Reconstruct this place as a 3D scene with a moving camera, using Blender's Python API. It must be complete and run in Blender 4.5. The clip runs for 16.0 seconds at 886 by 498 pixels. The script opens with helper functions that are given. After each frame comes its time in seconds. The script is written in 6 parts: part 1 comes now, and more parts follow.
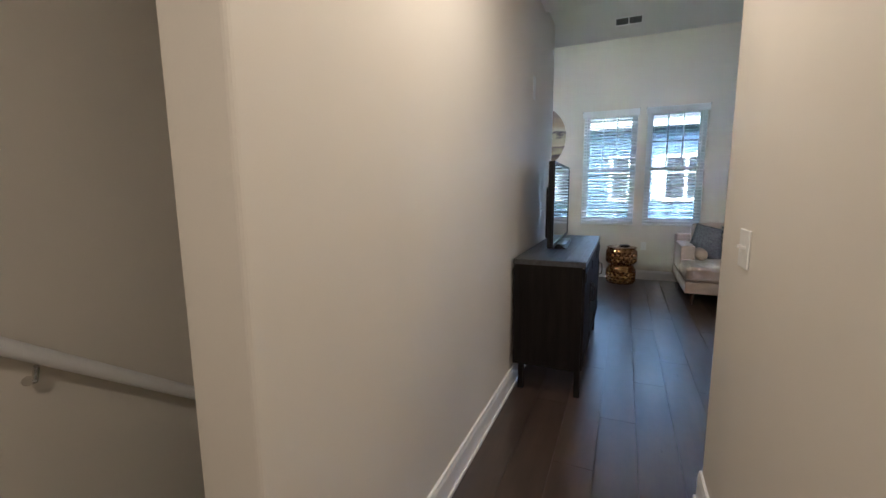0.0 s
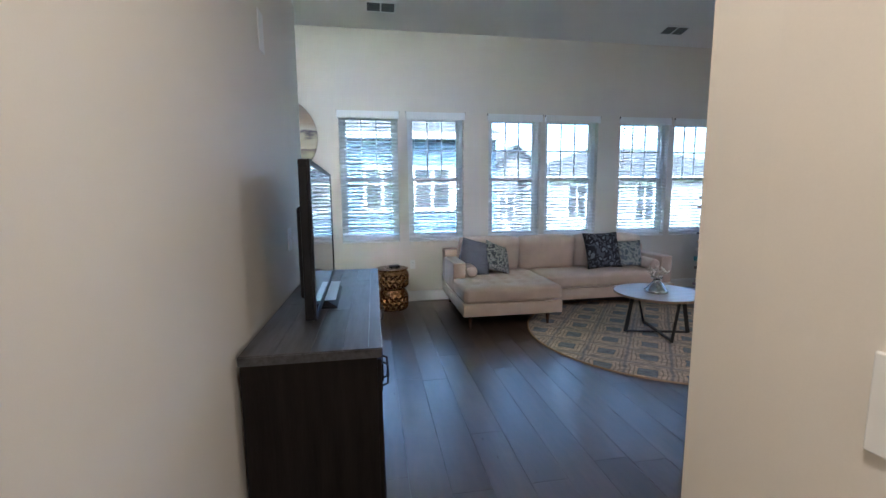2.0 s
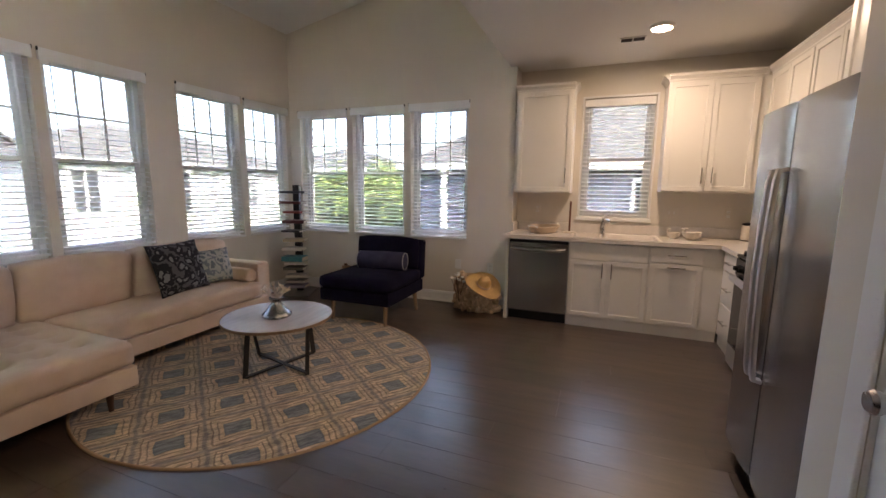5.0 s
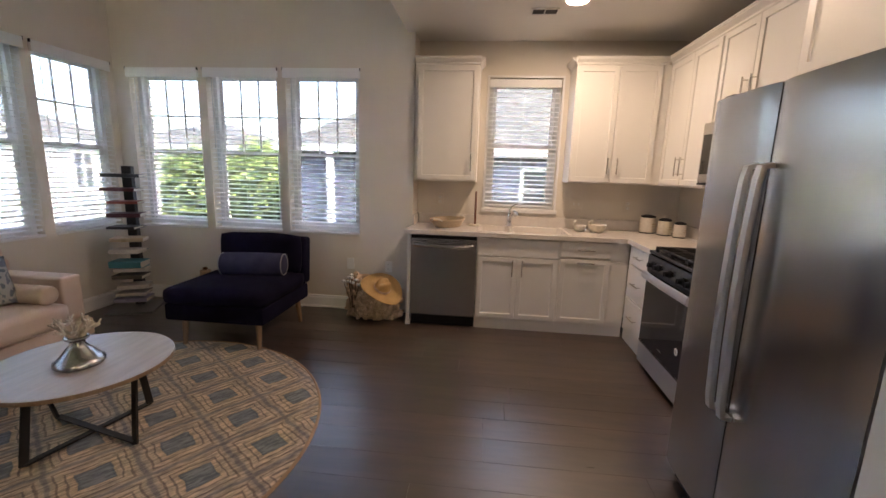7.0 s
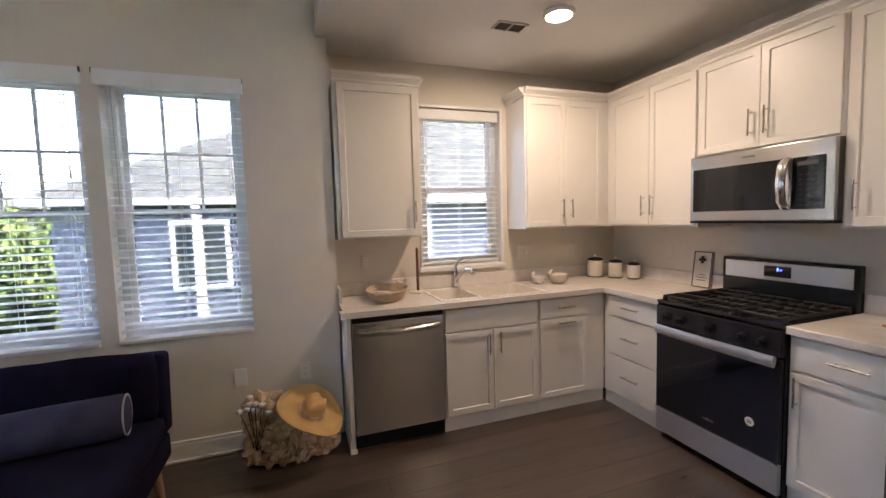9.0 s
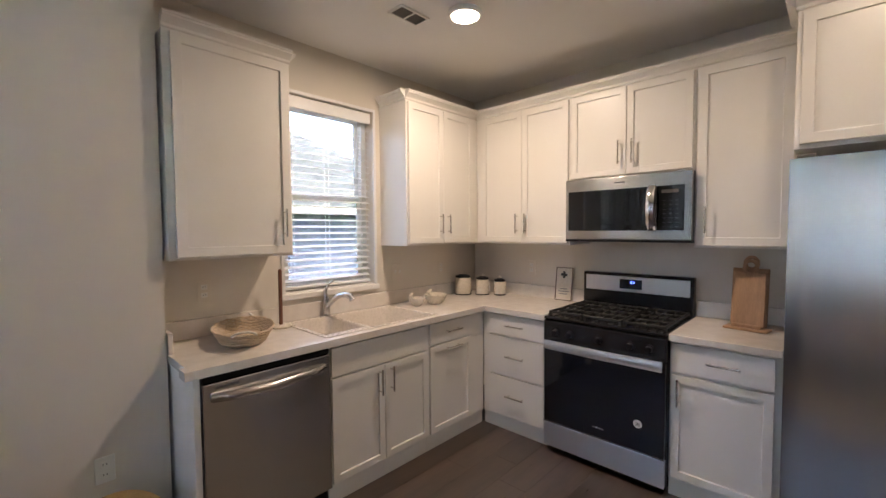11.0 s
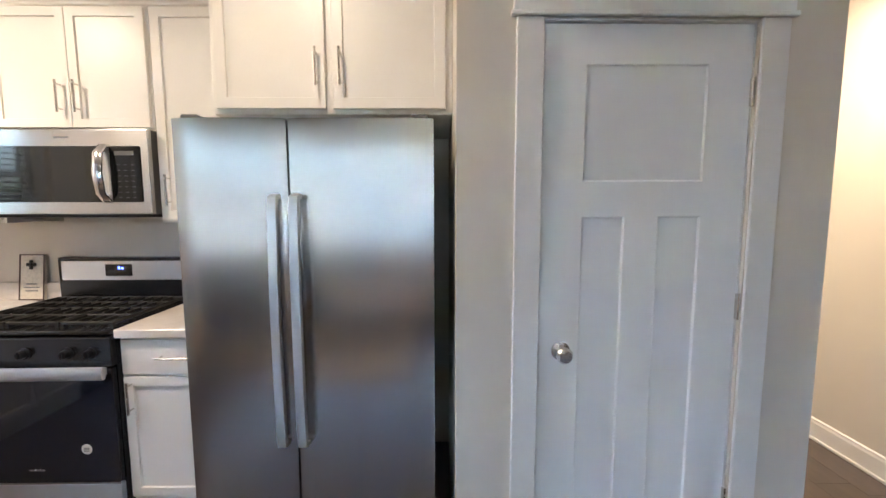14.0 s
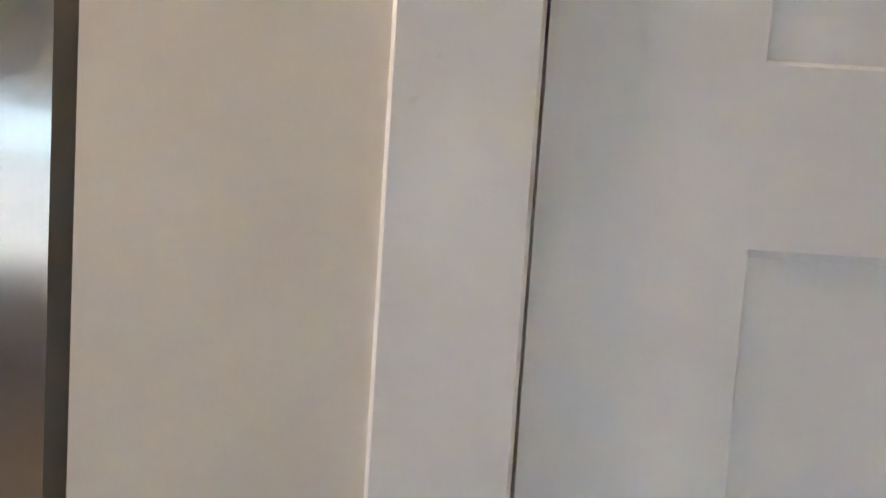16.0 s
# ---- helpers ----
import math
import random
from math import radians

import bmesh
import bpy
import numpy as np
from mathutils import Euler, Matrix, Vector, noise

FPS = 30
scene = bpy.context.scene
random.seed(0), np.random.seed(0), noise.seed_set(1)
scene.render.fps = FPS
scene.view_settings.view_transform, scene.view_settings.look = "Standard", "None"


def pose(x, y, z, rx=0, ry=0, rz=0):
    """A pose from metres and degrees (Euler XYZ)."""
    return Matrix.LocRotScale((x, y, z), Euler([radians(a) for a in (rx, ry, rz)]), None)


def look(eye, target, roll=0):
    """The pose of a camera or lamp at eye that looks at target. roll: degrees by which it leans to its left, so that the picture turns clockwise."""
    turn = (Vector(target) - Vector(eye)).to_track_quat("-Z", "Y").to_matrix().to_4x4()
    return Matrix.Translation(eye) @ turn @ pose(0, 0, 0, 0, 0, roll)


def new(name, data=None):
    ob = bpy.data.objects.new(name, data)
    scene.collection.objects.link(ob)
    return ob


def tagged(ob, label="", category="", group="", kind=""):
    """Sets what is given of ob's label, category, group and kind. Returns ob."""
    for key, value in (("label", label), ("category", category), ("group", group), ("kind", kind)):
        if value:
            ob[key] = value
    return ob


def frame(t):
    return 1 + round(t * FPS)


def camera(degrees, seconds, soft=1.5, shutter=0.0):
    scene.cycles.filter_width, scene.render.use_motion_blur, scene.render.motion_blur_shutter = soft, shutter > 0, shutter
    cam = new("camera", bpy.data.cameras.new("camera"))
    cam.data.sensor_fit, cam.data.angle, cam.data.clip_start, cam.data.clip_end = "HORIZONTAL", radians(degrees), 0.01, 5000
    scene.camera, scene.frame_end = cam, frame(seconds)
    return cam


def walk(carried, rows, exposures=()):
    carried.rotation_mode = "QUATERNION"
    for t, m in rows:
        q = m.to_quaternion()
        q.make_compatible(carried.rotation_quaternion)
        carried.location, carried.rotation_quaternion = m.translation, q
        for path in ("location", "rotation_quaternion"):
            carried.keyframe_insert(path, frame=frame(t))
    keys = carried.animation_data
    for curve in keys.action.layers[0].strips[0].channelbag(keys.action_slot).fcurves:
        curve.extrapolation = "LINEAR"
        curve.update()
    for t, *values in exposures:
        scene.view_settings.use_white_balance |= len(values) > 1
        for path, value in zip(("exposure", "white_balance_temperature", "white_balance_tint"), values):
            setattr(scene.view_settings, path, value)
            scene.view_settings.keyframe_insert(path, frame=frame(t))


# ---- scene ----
EXPOSURE = 5.55
cam = camera(94.1, 16.0)
PATH = [
    (0, (0.643, 0.108, 1.308), (-0.153, 1.921, 1.025), -0.5),
    (0.5, (0.543, 0.321, 1.324), (0.303, 2.279, 0.996), -0.6),
    (1, (0.461, 0.622, 1.344), (0.382, 2.6, 1.056), 0.3),
    (1.5, (0.424, 0.968, 1.338), (0.528, 2.945, 1.057), 0.5),
    (2, (0.44, 1.346, 1.353), (0.766, 3.303, 1.103), -0.5),
    (2.5, (0.516, 1.689, 1.361), (1.01, 3.603, 1.06), -0.3),
    (3, (0.6, 1.956, 1.363), (1.372, 3.772, 1.039), -0.4),
    (3.5, (0.685, 2.212, 1.363), (1.704, 3.903, 1.046), -0.2),
    (4, (0.764, 2.395, 1.371), (2.05, 3.895, 1.058), 0.6),
    (4.5, (0.794, 2.519, 1.399), (2.424, 3.638, 1.096), -1.1),
    (4.7, (0.785, 2.560, 1.415), (2.520, 3.500, 1.106), -0.8),
    (5, (0.76, 2.610, 1.404), (2.606, 3.326, 1.105), 0.6),
    (5.2, (0.765, 2.630, 1.410), (2.647, 3.245, 1.109), 1.3),
    (7.5, (1.661, 3.078, 1.451), (3.629, 3.164, 1.107), 0.5),
    (8, (1.973, 3.401, 1.488), (3.95, 3.298, 1.199), -0.9),
    (8.5, (2.218, 3.637, 1.479), (4.167, 3.243, 1.265), -1.5),
    (10.8, (3.157, 4.084, 1.48), (4.607, 2.709, 1.4), -0.5),
    (11, (3.144, 4.061, 1.485), (4.518, 2.611, 1.394), -0.4),
    (11.5, (3.13, 4.022, 1.469), (4.307, 2.407, 1.391), -0.4),
    (12, (3.016, 3.949, 1.48), (3.992, 2.206, 1.393), -0.4),
    (12.5, (2.873, 3.873, 1.492), (3.618, 2.021, 1.382), -0.5),
    (13, (2.651, 3.742, 1.476), (3.103, 1.799, 1.342), -0.5),
    (13.5, (2.484, 3.629, 1.464), (2.658, 1.645, 1.276), -0.5),
    (14, (2.352, 3.393, 1.449), (2.329, 1.404, 1.246), -0.1),
    (14.5, (2.222, 3.048, 1.419), (2.088, 1.066, 1.182), 0.2),
    (15, (2.12, 2.731, 1.402), (2.072, 0.74, 1.219), 2.6),
    (15.5, (2.066, 2.430, 1.445), (2.103, 0.431, 1.380), 3.3),
    (16, (2.052, 2.236, 1.414), (2.066, 0.238, 1.326), 3.8),
]
EXPOSURES = [(0, 0.8, 5400, 8), (1, 0.7, 5000, 8), (2, 1.1, 5200, 8), (2.5, 1.3, 5600, 9), (3.5, 1.1, 6900, 17), (5, 1.0, 7100, 20), (7.5, 1.1, 6900, 20),
             (8.5, 1.15, 6700, 18), (11, 1.1, 6500, 15), (11.5, 1.05, 6000, 11), (13, 1.5, 6000, 10), (14.5, 1.95, 6500, 10), (16, 1.95, 7000, 13)]
walk(cam, [(t, look(eye, target, roll)) for t, eye, target, roll in PATH],
     exposures=[(t, EXPOSURE + stops, kelvin, tint) for t, stops, kelvin, tint in EXPOSURES])

import collections

# ---- daylight ----
SUN_ELEVATION, SUN_AZIMUTH = 55, 200
world = bpy.data.worlds.new("sky")
scene.world = world
world.use_nodes = True
sky = world.node_tree.nodes.new("ShaderNodeTexSky")
sky.sky_type, sky.sun_disc = "NISHITA", False
sky.sun_elevation, sky.sun_rotation = radians(SUN_ELEVATION), radians(SUN_AZIMUTH)
sky.dust_density, sky.air_density, sky.ozone_density = 5.0, 0.8, 0.5
world.node_tree.links.new(sky.outputs[0], world.node_tree.nodes["Background"].inputs[0])
world.node_tree.nodes["Background"].inputs[1].default_value = 0.15
sun = new("sun", bpy.data.lights.new("sun", "SUN"))
sun.data.energy, sun.data.angle, sun.data.color = 0.6, radians(25), (1.0, 0.97, 0.93)
sun.matrix_world = look((0, 0, 20), (3.42, 9.4, 5.7))

# ceiling lamps: (x, y), watts
LAMPS = [(4.66, 2.27, 0.19), (3.0, 2.3, 0.03), (0.5, 1.45, 0.16), (0.5, -0.6, 0.20)]
for lx, ly, power in LAMPS:
    lamp = new("lamp_light", bpy.data.lights.new("lamp_light", "AREA"))
    lamp.data.shape, lamp.data.size, lamp.data.energy, lamp.data.color = "DISK", 0.13, power, (1.0, 0.80, 0.60)
    lamp.location = (lx, ly, 2.645)

# ---- plan, in metres ----
NORTH, EAST, KITCHEN_EAST, KITCHEN_SOUTH = 6.65, 5.39, 5.65, 0.97
CLOSET_Y, CLOSET_X, RECESS_X = 1.975, 0.995, 2.290
SCREEN_WALL_END, STEP_Y, LOW_CEILING = 4.11, 3.57, 2.69
WEST, SOUTH, SILL = -2.4, -2.0, 0.80
SLOPE, EAVE = 0.2, 3.36


# ---- materials ----
def material(name, base, rough=0.5, metal=0.0, vary=0.12, scale=6.0, fine=60.0, bump=0.1, stretch=(1, 1, 1), second=None,
             coat=0.0, sheen=0.0, each=0.0, depth=0.002, rough_vary=0.1, gloss=0.5):
    """A surface with two scales of variation: broad tone shifts and fine relief."""
    m = bpy.data.materials.new(name)
    m.use_nodes = True
    nodes, links = m.node_tree.nodes, m.node_tree.links
    bsdf = nodes["Principled BSDF"]
    coord, mapping = nodes.new("ShaderNodeTexCoord"), nodes.new("ShaderNodeMapping")
    mapping.inputs["Scale"].default_value = stretch
    links.new(coord.outputs["Object"], mapping.inputs["Vector"])
    broad, small = nodes.new("ShaderNodeTexNoise"), nodes.new("ShaderNodeTexNoise")
    broad.inputs["Scale"].default_value, small.inputs["Scale"].default_value = scale, fine
    broad.inputs["Detail"].default_value, small.inputs["Detail"].default_value = 4, 3
    for n in (broad, small):
        links.new(mapping.outputs[0], n.inputs["Vector"])
    ramp = nodes.new("ShaderNodeValToRGB")
    a = [c * (1 - vary) for c in base]
    b = list(second) if second else [min(1, c * (1 + vary)) for c in base]
    ramp.color_ramp.elements[0].position, ramp.color_ramp.elements[1].position = 0.3, 0.7
    ramp.color_ramp.elements[0].color, ramp.color_ramp.elements[1].color = (*a, 1), (*b, 1)
    mix = nodes.new("ShaderNodeMix")
    mix.inputs[0].default_value = 0.35
    links.new(broad.outputs["Fac"], mix.inputs[2])
    links.new(small.outputs["Fac"], mix.inputs[3])
    links.new(mix.outputs[0], ramp.inputs[0])
    colour = ramp.outputs[0]
    if each:
        info, hsv, span = nodes.new("ShaderNodeObjectInfo"), nodes.new("ShaderNodeHueSaturation"), nodes.new("ShaderNodeMapRange")
        span.inputs[3].default_value, span.inputs[4].default_value = 1 - each, 1 + each
        links.new(info.outputs["Random"], span.inputs[0])
        links.new(span.outputs[0], hsv.inputs["Value"])
        links.new(colour, hsv.inputs["Color"])
        colour = hsv.outputs[0]
    links.new(colour, bsdf.inputs["Base Color"])
    wear = nodes.new("ShaderNodeMapRange")
    wear.inputs[3].default_value, wear.inputs[4].default_value = max(0.02, rough - rough_vary), min(1, rough + rough_vary)
    links.new(small.outputs["Fac"], wear.inputs[0])
    links.new(wear.outputs[0], bsdf.inputs["Roughness"])
    bsdf.inputs["Metallic"].default_value = metal
    bsdf.inputs["Coat Weight"].default_value = coat
    bsdf.inputs["Specular IOR Level"].default_value = gloss
    bsdf.inputs["Sheen Weight"].default_value = sheen
    if bump:
        relief = nodes.new("ShaderNodeBump")
        relief.inputs["Strength"].default_value, relief.inputs["Distance"].default_value = bump, depth
        links.new(small.outputs["Fac"], relief.inputs["Height"])
        links.new(relief.outputs[0], bsdf.inputs["Normal"])
    return m


def glowing(name, colour, strength):
    m = bpy.data.materials.new(name)
    m.use_nodes = True
    bsdf = m.node_tree.nodes["Principled BSDF"]
    bsdf.inputs["Base Color"].default_value = (0.8, 0.8, 0.8, 1)
    bsdf.inputs["Emission Color"].default_value, bsdf.inputs["Emission Strength"].default_value = (*colour, 1), strength
    return m


PAINT = material("greige wall paint", (0.70, 0.65, 0.57), 0.55, vary=0.03, scale=1.5, fine=260, bump=0.12, depth=0.0008)
CEILING_PAINT = material("flat white ceiling paint", (0.79, 0.775, 0.75), 0.8, vary=0.02, scale=1.2, fine=200, bump=0.15, depth=0.001)
TRIM = material("white semigloss trim", (0.80, 0.79, 0.77), 0.32, vary=0.02, fine=90, bump=0.03)
DOOR_PAINT = material("white door paint", (0.84, 0.845, 0.845), 0.38, vary=0.012, scale=3, fine=120, bump=0.02)
CABINET = material("warm white cabinet lacquer", (0.80, 0.77, 0.72), 0.35, vary=0.02, scale=3, fine=90, bump=0.03)
BLIND = material("white faux wood blind", (0.82, 0.83, 0.825), 0.4, vary=0.03, scale=3, fine=40, bump=0.03)
VINYL = material("white vinyl", (0.82, 0.83, 0.82), 0.35, vary=0.02, bump=0.0)
FLOOR = material("dark walnut floor", (0.042, 0.026, 0.019), 0.31, vary=0.25, scale=2.2, fine=9, bump=0.05, stretch=(6, 0.7, 6),
                 second=(0.090, 0.057, 0.041), each=0.20, depth=0.002, rough_vary=0.07, gloss=0.9)
FLOOR.node_tree.nodes["Principled BSDF"].inputs["IOR"].default_value = 1.75
# hand-scraped waves in the planks
fn, fl = FLOOR.node_tree.nodes, FLOOR.node_tree.links
f_coord, f_map, f_wave, f_bump = fn.new("ShaderNodeTexCoord"), fn.new("ShaderNodeMapping"), fn.new("ShaderNodeTexNoise"), fn.new("ShaderNodeBump")
f_map.inputs["Scale"].default_value = (1.6, 0.8, 1)
f_wave.inputs["Scale"].default_value, f_wave.inputs["Detail"].default_value = 6, 2
f_bump.inputs["Strength"].default_value, f_bump.inputs["Distance"].default_value = 0.35, 0.006
fl.new(f_coord.outputs["Object"], f_map.inputs[0])
fl.new(f_map.outputs[0], f_wave.inputs["Vector"])
fl.new(f_wave.outputs["Fac"], f_bump.inputs["Height"])
fl.new(fn["Bump"].outputs[0], f_bump.inputs["Normal"])
fl.new(f_bump.outputs[0], fn["Principled BSDF"].inputs["Normal"])
SUBFLOOR = material("dark subfloor", (0.02, 0.015, 0.012), 0.8)
STEEL = material("brushed stainless steel", (0.50, 0.49, 0.48), 0.25, 1.0, vary=0.010, scale=0.8, fine=2, bump=0.0, rough_vary=0.0)
STEEL_UPRIGHT = material("upright brushed stainless steel", (0.50, 0.49, 0.48), 0.23, 1.0, vary=0.05, scale=1.2, fine=5, bump=0.02, stretch=(14, 14, 0.5), rough_vary=0.02)


def brush(mat, across):
    """Turns the grain of a brushed metal; across: its gloss spreads sideways, else up and down."""
    nodes, links = mat.node_tree.nodes, mat.node_tree.links
    bsdf = nodes["Principled BSDF"]
    bsdf.inputs["Anisotropic"].default_value = 0.8
    turn = nodes.new("ShaderNodeVectorMath")
    if across:
        turn.operation = "CROSS_PRODUCT"
        links.new(nodes.new("ShaderNodeNewGeometry").outputs["Normal"], turn.inputs[0])
        turn.inputs[1].default_value = (0, 0, 1)
    else:
        turn.inputs[0].default_value = (0, 0, 1)
        turn.inputs[1].default_value = (0, 0, 0)
    links.new(turn.outputs[0], bsdf.inputs["Tangent"])


brush(STEEL, False)
brush(STEEL_UPRIGHT, True)
STEEL_SIDE = material("grey painted steel", (0.10, 0.10, 0.10), 0.45, vary=0.08, fine=150, bump=0.1)
SATIN = material("satin steel", (0.66, 0.66, 0.67), 0.36, 1.0, vary=0.02, bump=0.0)
NICKEL = material("brushed nickel", (0.60, 0.57, 0.53), 0.25, 1.0, vary=0.05, bump=0.0)
CHROME = material("chrome", (0.72, 0.72, 0.74), 0.10, 1.0, vary=0.03, bump=0.0, rough_vary=0.03)
BLACK_GLASS = material("black oven glass", (0.006, 0.006, 0.007), 0.06, vary=0.05, bump=0.0, rough_vary=0.02)
ENAMEL = material("black enamel", (0.012, 0.012, 0.013), 0.22, vary=0.1, fine=80, bump=0.04)
IRON = material("cast iron", (0.012, 0.012, 0.012), 0.55, vary=0.2, fine=120, bump=0.3)
QUARTZ = material("pale quartz", (0.72, 0.66, 0.60), 0.22, vary=0.06, scale=14, fine=190, bump=0.0, second=(0.80, 0.75, 0.70))
SINK = material("white composite sink", (0.66, 0.60, 0.54), 0.28, vary=0.03, bump=0.0)
BLACK_PLASTIC = material("black plastic", (0.008, 0.008, 0.009), 0.45, vary=0.1, bump=0.02, gloss=0.2)
SCREEN = material("dark screen glass", (0.008, 0.009, 0.010), 0.05, vary=0.02, bump=0.0, rough_vary=0.01)
WHITE_PLASTIC = material("white plastic", (0.78, 0.77, 0.74), 0.35, vary=0.02, bump=0.0)
SOFA = material("oat velvet", (0.64, 0.485, 0.39), 0.85, vary=0.10, scale=5, fine=350, bump=0.3, sheen=0.35, second=(0.73, 0.58, 0.48))
NAVY = material("navy velvet", (0.0085, 0.0075, 0.024), 0.9, vary=0.30, scale=6, fine=300, bump=0.3, gloss=0.12)
NAVY_LINEN = material("slate navy linen", (0.055, 0.057, 0.115), 0.9, vary=0.25, scale=10, fine=400, bump=0.4, gloss=0.2)
WALNUT = material("walnut leg", (0.06, 0.025, 0.014), 0.4, vary=0.2, stretch=(1, 1, 0.2), bump=0.1)
OAK = material("pale oak", (0.30, 0.20, 0.12), 0.5, vary=0.2, stretch=(6, 6, 0.7), fine=40, bump=0.15)
# one charcoal wood: the top's paler tone holds window sheen, the other's holds shade
CONSOLE_LIT = material("weathered charcoal wood with sheen", (0.032, 0.030, 0.031), 0.36, vary=0.45, scale=5, fine=14, bump=0.25, stretch=(9, 0.8, 9),
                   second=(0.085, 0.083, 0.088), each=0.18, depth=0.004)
CONSOLE_SHADED = material("shaded charcoal wood", (0.007, 0.005, 0.0045), 0.6, vary=0.4, scale=3, fine=22, bump=0.25, stretch=(9, 9, 0.8), second=(0.016, 0.012, 0.010), each=0.18, gloss=0.15)
# knots in the console's planks
kn_nodes, kn_links = CONSOLE_LIT.node_tree.nodes, CONSOLE_LIT.node_tree.links
k_coord, k_map, k_cell, k_ramp, k_mix = (kn_nodes.new("ShaderNode" + n) for n in ("TexCoord", "Mapping", "TexVoronoi", "ValToRGB", "Mix"))
k_map.inputs["Scale"].default_value = (7, 2.2, 7)
k_cell.inputs["Scale"].default_value = 1.3
k_ramp.color_ramp.elements[0].position, k_ramp.color_ramp.elements[1].position = 0.08, 0.24
k_ramp.color_ramp.elements[0].color = (0.18, 0.16, 0.15, 1)
k_mix.data_type, k_mix.blend_type = "RGBA", "MULTIPLY"
k_mix.inputs[0].default_value = 1.0
kn_links.new(k_coord.outputs["Object"], k_map.inputs[0])
kn_links.new(k_map.outputs[0], k_cell.inputs["Vector"])
kn_links.new(k_cell.outputs["Distance"], k_ramp.inputs[0])
kn_links.new(kn_nodes["Principled BSDF"].inputs["Base Color"].links[0].from_socket, k_mix.inputs[6])
kn_links.new(k_ramp.outputs[0], k_mix.inputs[7])
kn_links.new(k_mix.outputs[2], kn_nodes["Principled BSDF"].inputs["Base Color"])
WORN = material("worn pale wood edge", (0.20, 0.20, 0.21), 0.5, vary=0.5, scale=9, fine=40, bump=0.2, second=(0.34, 0.34, 0.35))
BRASS = material("antique gold", (0.27, 0.145, 0.06), 0.26, 1.0, vary=0.25, scale=9, fine=60, bump=0.1, rough_vary=0.08)
TABLETOP = material("whitewashed tabletop", (0.52, 0.47, 0.43), 0.38, vary=0.10, scale=4, fine=40, bump=0.08, stretch=(1, 7, 1), second=(0.62, 0.57, 0.53))
BLACK_METAL = material("black powder coat", (0.018, 0.017, 0.017), 0.5, vary=0.2, bump=0.05)
GREY_METAL = material("grey metal", (0.20, 0.20, 0.21), 0.4, 0.6, vary=0.1, bump=0.05)


# ---- mesh helpers ----
def cuboid(bm, x0, x1, y0, y1, z0, z1, bevel=0.0, segments=1):
    """Adds a box between two corners, with bevelled edges."""
    made = bmesh.ops.create_cube(bm, size=1.0)["verts"]
    for v in made:
        v.co = ((x0 + x1) / 2 + v.co.x * (x1 - x0), (y0 + y1) / 2 + v.co.y * (y1 - y0), (z0 + z1) / 2 + v.co.z * (z1 - z0))
    if bevel:
        edges = list({e for v in made for e in v.link_edges})
        bmesh.ops.bevel(bm, geom=edges, offset=bevel, segments=segments, affect="EDGES", profile=0.5)


def box(*corners, bevel=0.0, segments=1):
    bm = bmesh.new()
    cuboid(bm, *corners, bevel=bevel, segments=segments)
    return bm


def tube(bm, points, radius, sides=10, cap=True):
    """A round bar along points; radius is a number or one per point."""
    points = [Vector(p) for p in points]
    radii = radius if isinstance(radius, (list, tuple)) else [radius] * len(points)
    rings = []
    side = None
    for i, p in enumerate(points):
        ahead = (points[min(i + 1, len(points) - 1)] - points[max(i - 1, 0)]).normalized()
        if side is None:
            side = ahead.orthogonal().normalized()
        side = (side - ahead * side.dot(ahead)).normalized()
        other = ahead.cross(side)
        rings.append([bm.verts.new(p + (side * math.cos(a) + other * math.sin(a)) * radii[i])
                      for a in (2 * math.pi * k / sides for k in range(sides))])
    for a, b in zip(rings, rings[1:]):
        for k in range(sides):
            bm.faces.new((a[k], a[(k + 1) % sides], b[(k + 1) % sides], b[k]))
    if cap:
        bm.faces.new(rings[0][::-1])
        bm.faces.new(rings[-1])


def rod(points, radius, sides=10):
    bm = bmesh.new()
    tube(bm, points, radius, sides)
    return bm


def lathe(profile, sides=32, wave=None):
    """Turns a list of (radius, height) round the z axis. wave(angle, height) scales the radius."""
    bm = bmesh.new()
    rings = []
    for r, z in profile:
        if r <= 1e-6:
            rings.append([bm.verts.new((0, 0, z))])
            continue
        ring = []
        for k in range(sides):
            a = 2 * math.pi * k / sides
            s = wave(a, z) if wave else 1.0
            ring.append(bm.verts.new((math.cos(a) * r * s, math.sin(a) * r * s, z)))
        rings.append(ring)
    for a, b in zip(rings, rings[1:]):
        for k in range(sides):
            n = (k + 1) % sides
            if len(a) == 1 and len(b) == 1:
                continue
            if len(a) == 1:
                bm.faces.new((a[0], b[n], b[k]))
            elif len(b) == 1:
                bm.faces.new((a[k], a[n], b[0]))
            else:
                bm.faces.new((a[k], a[n], b[n], b[k]))
    return bm


def prism(outline, z0, z1, bevel=0.0, segments=1):
    """Raises an outline of (x, y) from z0 to z1."""
    bm = bmesh.new()
    low = [bm.verts.new((x, y, z0)) for x, y in outline]
    high = [bm.verts.new((x, y, z1)) for x, y in outline]
    n = len(outline)
    bm.faces.new(low[::-1])
    bm.faces.new(high)
    for k in range(n):
        bm.faces.new((low[k], low[(k + 1) % n], high[(k + 1) % n], high[k]))
    if bevel:
        bmesh.ops.bevel(bm, geom=bm.edges[:], offset=bevel, segments=segments, affect="EDGES", profile=0.5)
    return bm


